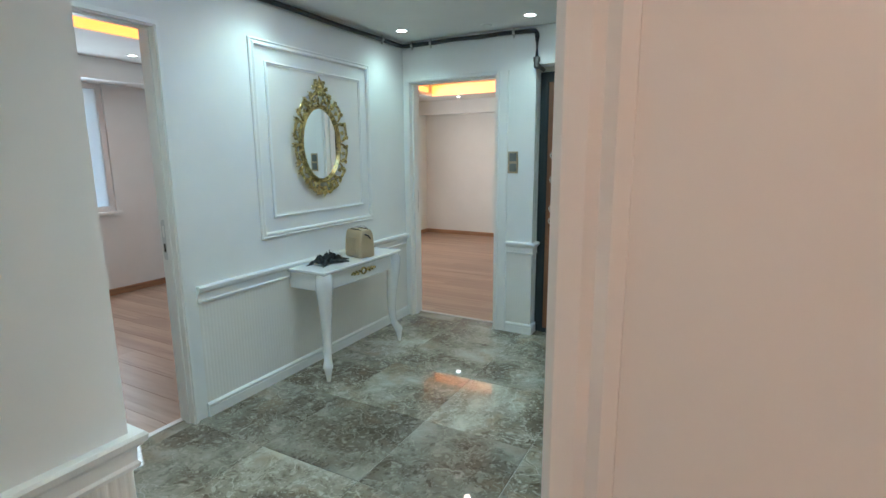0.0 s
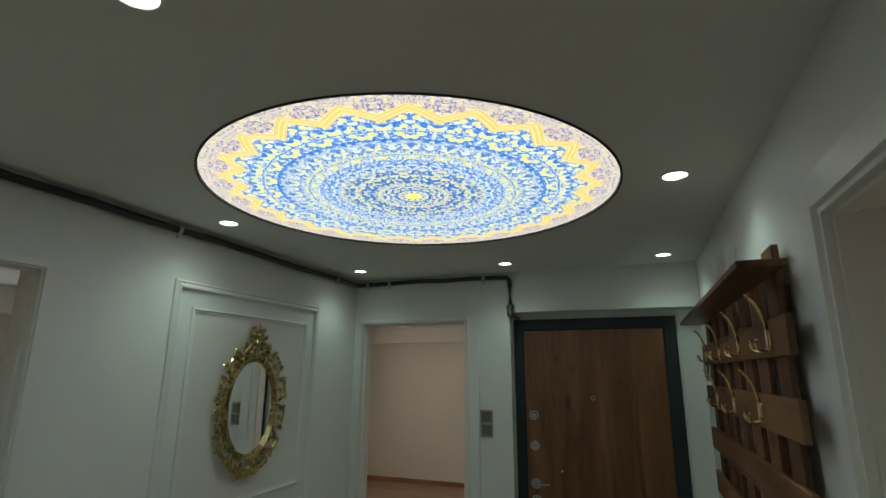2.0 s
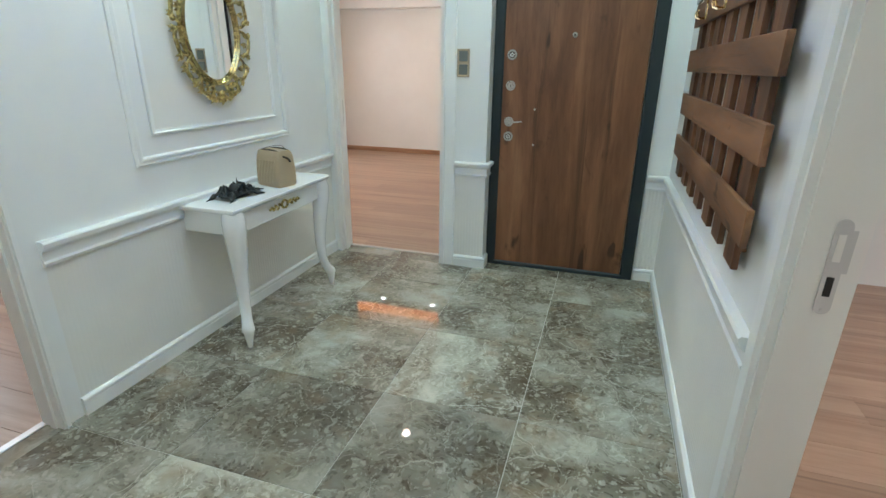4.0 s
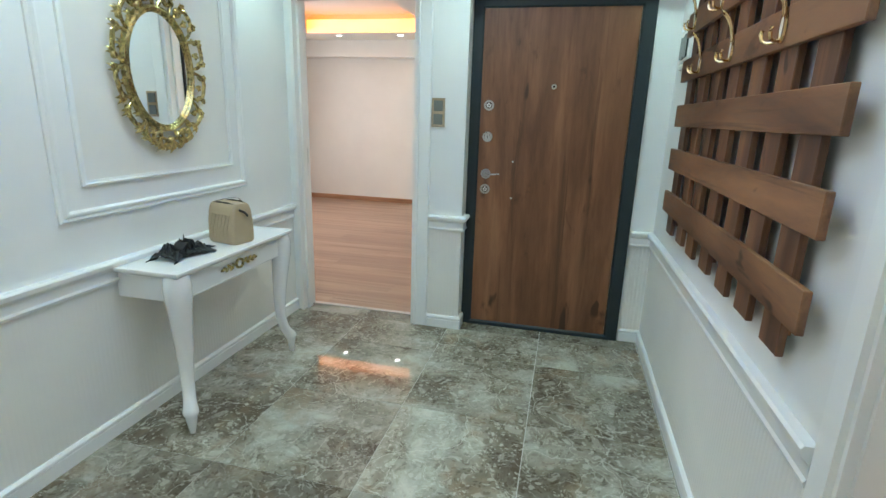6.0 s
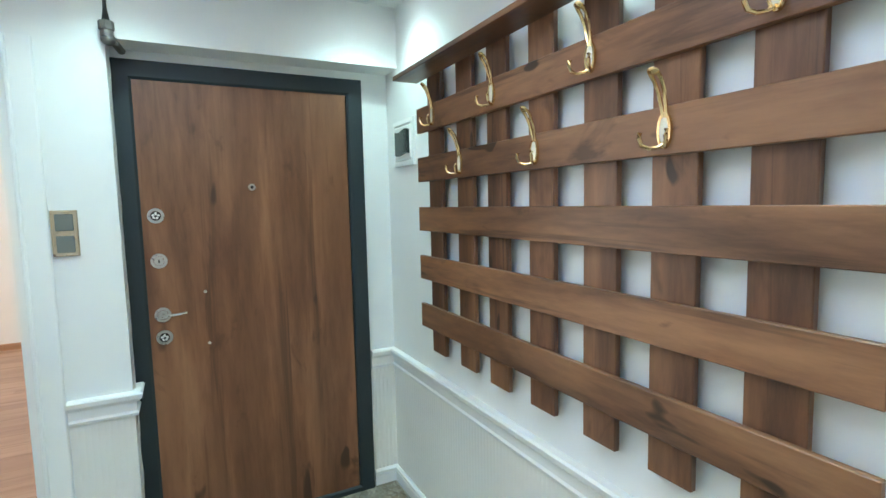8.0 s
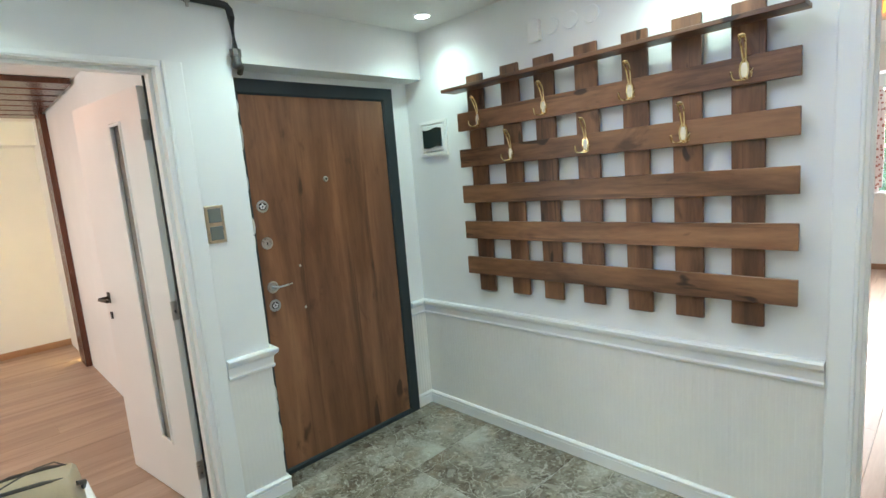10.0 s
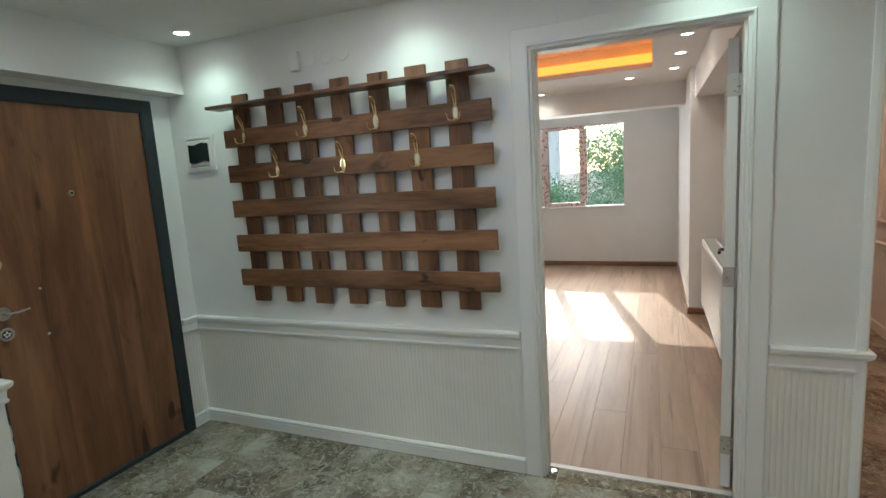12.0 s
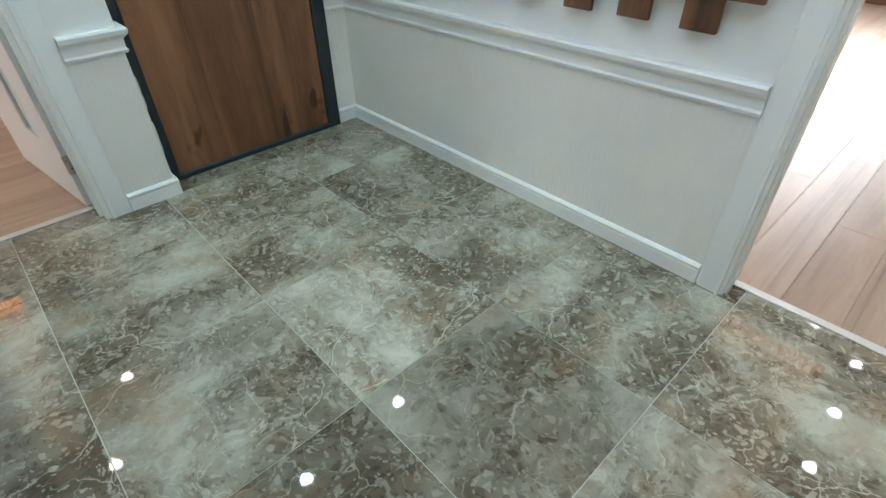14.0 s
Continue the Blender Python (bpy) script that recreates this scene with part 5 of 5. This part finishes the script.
door_leaf("door_living", "open white interior door seen edge-on with nickel hinges", (E_IN + 0.02, E_DOOR[0] + 0.042, 0), -9.0, 0.82, False, -1)
door_leaf("door_north", "open white interior door with a narrow patterned glass strip", (N_DOOR[1] - 0.035, N_IN + 0.02, 0), 98.0, 0.80, True, -1)


def strike_plate(at, rz):
    t = thing("strike_plate", "nickel strike plate with latch openings in the door lining", "strike plate", at, "strike plates", rz)
    bm = a_box(-0.016, 0.016, -0.003, 0.0, -0.092, 0.092)
    for end in (-0.092, 0.092):
        disc(bm, (0, -0.0024, end), (0, 1, 0), 0.016, 0.0022, 20)
    box(bm, 0.016, 0.026, -0.0026, -0.0002, -0.01, 0.085)
    for end in (-0.098, -0.005, 0.098):
        disc(bm, (0, -0.004, end), (0, 1, 0), 0.004, 0.002, 10)
    part("plate", bm, SILVER, t)
    part("latch_hole", a_box(-0.007, 0.007, -0.0045, -0.003, -0.065, -0.02), BLACK, t)
    part("bolt_hole", a_box(-0.007, 0.007, -0.0045, -0.003, 0.015, 0.075), DOORWHITE, t)


strike_plate((0.004, E_DOOR[1] - 0.012, 0.998), 0)
strike_plate((W_IN + 0.022, W_DOOR[1] - 0.006, 1.035), 0)
strike_plate((N_DOOR[0] + 0.022, N_IN - 0.045, 1.05), 90)

# north room
bm = a_box(NR_X0 - 0.15, NR_X1 + 0.15, NR_Y, NR_Y + 0.15, 0, TOP)
structure("wall_room_back", bm, WALL, "white painted back wall of the room", "wall")
bm = bmesh.new()
box(bm, NR_X0 - 0.15, NR_X0, N_IN, 5.5, 0, TOP)
box(bm, NR_X0 - 0.15, NR_X0, 7.1, NR_Y, 0, TOP)
box(bm, NR_X0 - 0.15, NR_X0, 5.5, 7.1, 0, 0.86)
box(bm, NR_X0 - 0.15, NR_X0, 5.5, 7.1, 2.05, TOP)
structure("wall_room_west", bm, WALL, "white painted side wall of the room", "wall")
# unseen window, added so that its fill lamp brightens the north room
window("window_unseen", NR_X0 - 0.06, 1, 5.5, 7.1, 0.86, 2.05, 3, FILM, 0.1)
structure("wall_room_east", a_box(NR_X1, NR_X1 + 0.15, RECESS + 0.15, NR_Y, 0, TOP), WALL, "white painted side wall of the room", "wall")
structure("beam_room", a_box(NR_X0, NR_X1, NR_Y - 0.25, NR_Y, 2.17, 2.40), WALL, "white ceiling beam along the back wall", "beam")
tray_ceiling("ceiling_room", NR_X0, NR_X1, N_IN, NR_Y, 2.40, -4.2, -2.35, 5.05, 7.66, 0.24, ((-4.2, -2.35, 7.655, 7.665, (-0.052, 0.110)), (-4.2, -2.35, 4.99, 5.01), (-4.26, -4.24, 5.05, 7.6), (-2.31, -2.29, 5.05, 7.6)))
for x, y in ((-2.945, 7.87), (-3.83, 7.87), (-4.62, 7.1), (-1.89, 7.10), (-1.88, 6.33), (-1.86, 5.67), (-2.20, 4.84), (-4.62, 5.6)):
    downlight(x, y, 2.40, 1.6, (1.0, 0.62, 0.47))
skirting("_room", [(NR_X1, NR_Y), (NR_X0, NR_Y), (NR_X0, N_IN)])
slat = thing("slatted_wall_panel", "dark red-brown slatted panel with a warm light strip", "wall panel", (NR_X1, 7.55, 0))
for i in range(4):
    part("slat", a_box(-0.05, 0.0, -0.12 + i * 0.075, -0.07 + i * 0.075, 0.0, 2.36, 0.003), SLATWOOD, slat)
part("light_strip", a_box(-0.02, 0.0, 0.18, 0.20, 0.0, 2.36), YELLOW_LED, slat, "warm glowing strip")
canopy = thing("slatted_ceiling_panel", "dark red-brown slatted panel under the ceiling", "ceiling panel", (NR_X1 - 0.30, 6.9, 2.36))
for i in range(7):
    part("slat", a_box(-0.28, 0.28, -0.9 + i * 0.26, -0.68 + i * 0.26, 0.0, 0.038, 0.003), SLATWOOD, canopy)

# west room
WW0, WW1 = 2.22, 3.28
bm = bmesh.new()
box(bm, WR_X - T, WR_X, WR_Y0, WW0, 0, TOP)
box(bm, WR_X - T, WR_X, WW1, WR_Y1 + 0.15, 0, TOP)
box(bm, WR_X - T, WR_X, WW0, WW1, 0, 0.90)
box(bm, WR_X - T, WR_X, WW0, WW1, 2.20, TOP)
structure("wall_west_room_window", bm, WALL, "white painted room wall with a window opening", "wall")
structure("wall_west_room_south", a_box(WR_X - T, W_IN, WR_Y0 - 0.15, WR_Y0, 0, TOP), WALL, "white painted room wall", "wall")
structure("wall_west_room_east", a_box(W_IN, W_IN + 0.002, WR_Y0, 0.86, 0, TOP), WALL, "white painted room wall", "wall")
structure("wall_west_room_north", a_box(WR_X - T, NR_X0, WR_Y1, WR_Y1 + 0.15, 0, TOP), WALL, "white painted room wall", "wall")
structure("beam_west_room", a_box(WR_X, WR_X + 0.35, WR_Y0, WR_Y1, 2.20, 2.40), WALL, "white ceiling beam over the window", "beam")
tray_ceiling("ceiling_west_room", WR_X, W_IN, WR_Y0, WR_Y1, 2.40, -4.2, -3.1, 0.9, 3.3, 0.24, ((-4.197, -4.187, 0.92, 3.28, (-0.052, 0.072)), (-3.06, -3.04, 0.9, 3.3), (-4.1, -3.1, 0.84, 0.86), (-4.1, -3.1, 3.34, 3.36)))
# assumed lamps, added to brighten the west room with pinkish light
for x, y in ((-4.9, 3.2), (-4.9, 1.4), (-2.9, 3.6)):
    downlight(x, y, 2.40, 3.2, (1.0, 0.74, 0.62))
skirting("_west_room", [(W_IN, WR_Y1), (WR_X, WR_Y1), (WR_X, WR_Y0)])
window("window_2", WR_X - 0.06, 1, WW0, WW1, 0.90, 2.20, 2, FILM, 0.12)

# ---------------------------------------------------------------- outdoors
structure("ground", a_box(-400, 400, -400, 400, -3.6, -3.5), ASPHALT, "grey street ground", "ground")


def tree(x, y, z, height, crown, seed):
    t = thing("tree", "leafy green tree outside the window", "tree", (x, y, z), "trees outside")
    rng = random.Random(seed)
    bm = bmesh.new()
    tube(bm, [(0, 0, 0), (0.05, 0.03, height * 0.3), (0.0, 0.08, height * 0.55), (0.08, 0.0, height * 0.85)], [0.16, 0.13, 0.10, 0.04], 8)
    tips = []
    for i in range(9):
        a, up = rng.uniform(0, 6.28), rng.uniform(0.35, 0.8) * height
        tip = Vector((math.cos(a) * crown * 0.75, math.sin(a) * crown * 0.75, up + crown * 0.6))
        tube(bm, [(0.02, 0.03, up), tip * 0.55 + Vector((0, 0, up * 0.45)), tip], [0.06, 0.035, 0.012], 6)
        tips.append(tip)
    part("trunk", bm, BARK, t, "brown trunk with limbs", True)
    verts, faces = [], []
    centres = [(tip, crown * rng.uniform(0.4, 0.62)) for tip in tips] + [(Vector((rng.uniform(-0.6, 0.6) * crown, rng.uniform(-0.6, 0.6) * crown, height * rng.uniform(0.35, 1.0))), crown * rng.uniform(0.4, 0.6)) for _ in range(14)]
    for c, r in centres:
        for _ in range(1900):
            d = Vector((rng.gauss(0, 1), rng.gauss(0, 1), rng.gauss(0, 0.8))).normalized() * r * rng.uniform(0.45, 1.05)
            p = c + d
            s = rng.uniform(0.03, 0.06)
            u = Vector((rng.gauss(0, 1), rng.gauss(0, 1), rng.gauss(0, 1))).normalized()
            w = u.orthogonal().normalized()
            k = len(verts)
            verts += [p - u * s, p + w * s * 0.45, p + u * s, p - w * s * 0.45]
            faces.append((k, k + 1, k + 2, k + 3))
    me = bpy.data.meshes.new("crown")
    me.from_pydata([tuple(v) for v in verts], [], faces)
    me.materials.append(LEAF)
    ob = new("crown", me)
    ob.parent = t
    tagged(ob, "dense green leaves", "", "", "stuff")


tree(14.2, 1.75, -3.5, 6.0, 2.6, 5)
tree(12.6, 4.9, -3.5, 4.5, 2.0, 8)


def house(x, y, w, d, h, face, label, storeys, bays, railings, render):
    t = thing("apartment_building", label, "building", (x, y, -3.5))
    part("wall", a_box(-d / 2, d / 2, -w / 2, w / 2, 0, h), render, t)
    part("roof", a_box(-d / 2 - 0.3, d / 2 + 0.3, -w / 2 - 0.3, w / 2 + 0.3, h, h + 0.25), PLASTER, t)
    for s in range(storeys):
        for b in range(bays):
            cy, cz = -w / 2 + (b + 0.5) * w / bays, 1.2 + s * 2.9
            fx = face * d / 2
            wn_ = part("window", a_box(fx - 0.02, fx + 0.05, cy - 0.65, cy + 0.65, cz, cz + 1.5), UPVC, t, "white framed window")
            part("pane", a_box(fx - 0.02, fx + 0.06, cy - 0.55, cy - 0.04, cz + 0.1, cz + 1.4), SMOKED, wn_)
            part("pane", a_box(fx - 0.02, fx + 0.06, cy + 0.04, cy + 0.55, cz + 0.1, cz + 1.4), SMOKED, wn_)
            if railings and b % 2 == 0:
                bal = part("balcony", a_box(min(fx, fx + face * 1.1), max(fx, fx + face * 1.1), cy - 1.3, cy + 1.3, cz - 1.05, cz - 0.9), PLASTER, t, "balcony slab with parapet")
                part("parapet", a_box(min(fx + face * 1.0, fx + face * 1.1), max(fx + face * 1.0, fx + face * 1.1), cy - 1.3, cy + 1.3, cz - 0.9, cz - 0.35), REDBRICK, bal, "red parapet")
                bm = bmesh.new()
                for k in range(14):
                    tube(bm, [(fx + face * 1.05, cy - 1.25 + k * 0.19, cz - 0.35), (fx + face * 1.05, cy - 1.25 + k * 0.19, cz + 0.15)], 0.012, 5)
                tube(bm, [(fx + face * 1.05, cy - 1.3, cz + 0.15), (fx + face * 1.05, cy + 1.3, cz + 0.15)], 0.022, 6)
                part("railing", bm, STEEL_DARK, bal, "dark balcony railing")


house(30.0, 15.4, 16.0, 8.0, 9.5, -1, "cream rendered apartment building behind the trees", 3, 5, True, FACADE)
house(-14.0, 4.5, 15.0, 6.0, 12.0, 1, "white apartment building with balconies across the street", 4, 5, True, FACADE_GREY)

# ---------------------------------------------------------------- floors, laid piece by piece
SHARED = {}


def piece_mesh(key, name, sx, sy, thick, material, bevel):
    k = (key, round(sx, 4), round(sy, 4))
    if k not in SHARED:
        bm = bmesh.new()
        b = bevel
        x, y = sx / 2, sy / 2
        lo = [bm.verts.new((u, v, -thick)) for u, v in ((-x, -y), (x, -y), (x, y), (-x, y))]
        mid = [bm.verts.new((u, v, -b)) for u, v in ((-x, -y), (x, -y), (x, y), (-x, y))]
        hi = [bm.verts.new((u, v, 0)) for u, v in ((b - x, b - y), (x - b, b - y), (x - b, y - b), (b - x, y - b))]
        bm.faces.new(hi)
        for a, c in ((lo, mid), (mid, hi)):
            for i in range(4):
                bm.faces.new((a[i], a[(i + 1) % 4], c[(i + 1) % 4], c[i]))
        me = bpy.data.meshes.new(name)
        bm.to_mesh(me)
        bm.free()
        me.materials.append(material)
        SHARED[k] = me
    return SHARED[k]


def lay(floor, name, key, x0, x1, y0, y1, thick, material, bevel, lift=0.0):
    ob = new(name, piece_mesh(key, name, x1 - x0, y1 - y0, thick, material, bevel))
    ob.location = ((x0 + x1) / 2, (y0 + y1) / 2, lift)
    ob.parent = floor


HALL = [(W_IN + 0.01, WEST, W_DOOR[0], W_DOOR[1]), (WEST, EAST, BLOCK_Y, NORTH), (N_DOOR[0], N_DOOR[1], NORTH, N_IN), (ENT_X0, EAST, NORTH, RECESS), (BLOCK_X, EAST, SOUTH, BLOCK_Y), (EAST, 0.01, E_DOOR[0], E_DOOR[1]), (EAST, 3.6, SOUTH, PIER_Y)]
bm = bmesh.new()
for r in HALL:
    box(bm, *r, -0.05, -0.0025)
floor = structure("floor", bm, GROUT, "polished brown-grey marble tile floor with pale joints", "floor")
TILE, JOINT, GX, GY = 0.608, 0.0032, -0.703, 1.831
for i in range(-4, 9):
    for j in range(-5, 5):
        tx0, ty0 = GX + i * TILE + JOINT / 2, GY + j * TILE + JOINT / 2
        tx1, ty1 = tx0 + TILE - JOINT, ty0 + TILE - JOINT
        for x0, x1, y0, y1 in HALL:
            a0, a1, b0, b1 = max(tx0, x0), min(tx1, x1), max(ty0, y0), min(ty1, y1)
            if a1 - a0 > 0.006 and b1 - b0 > 0.006:
                lay(floor, "tile", "tile", a0, a1, b0, b1, 0.004, MARBLE, 0.0006)


def plank_floor(name, x0, x1, y0, y1, width=0.192, length=2.56):
    f = structure(name, a_box(x0, x1, y0, y1, -0.05, -0.010), SKIRT, "light oak laminate plank floor", "floor")
    row, y = 0, y0
    while y < y1 - 0.01:
        x = x0 - (row * 0.43 % 1.0) * length
        while x < x1:
            a, b = max(x, x0), min(x + length, x1)
            if b - a > 0.02:
                lay(f, "plank", "plank", a + 0.0003, b - 0.0003, y + 0.0007, min(y + width, y1) - 0.0007, 0.010, LAMINATE, 0.0008)
            x += length
        y += width
        row += 1


plank_floor("floor_living", 0.01, LIV_X, NICHE_Y, LIV_N)
plank_floor("floor_north_room", NR_X0, NR_X1, N_IN, NR_Y)
plank_floor("floor_west_room", WR_X, W_IN, WR_Y0, WR_Y1)
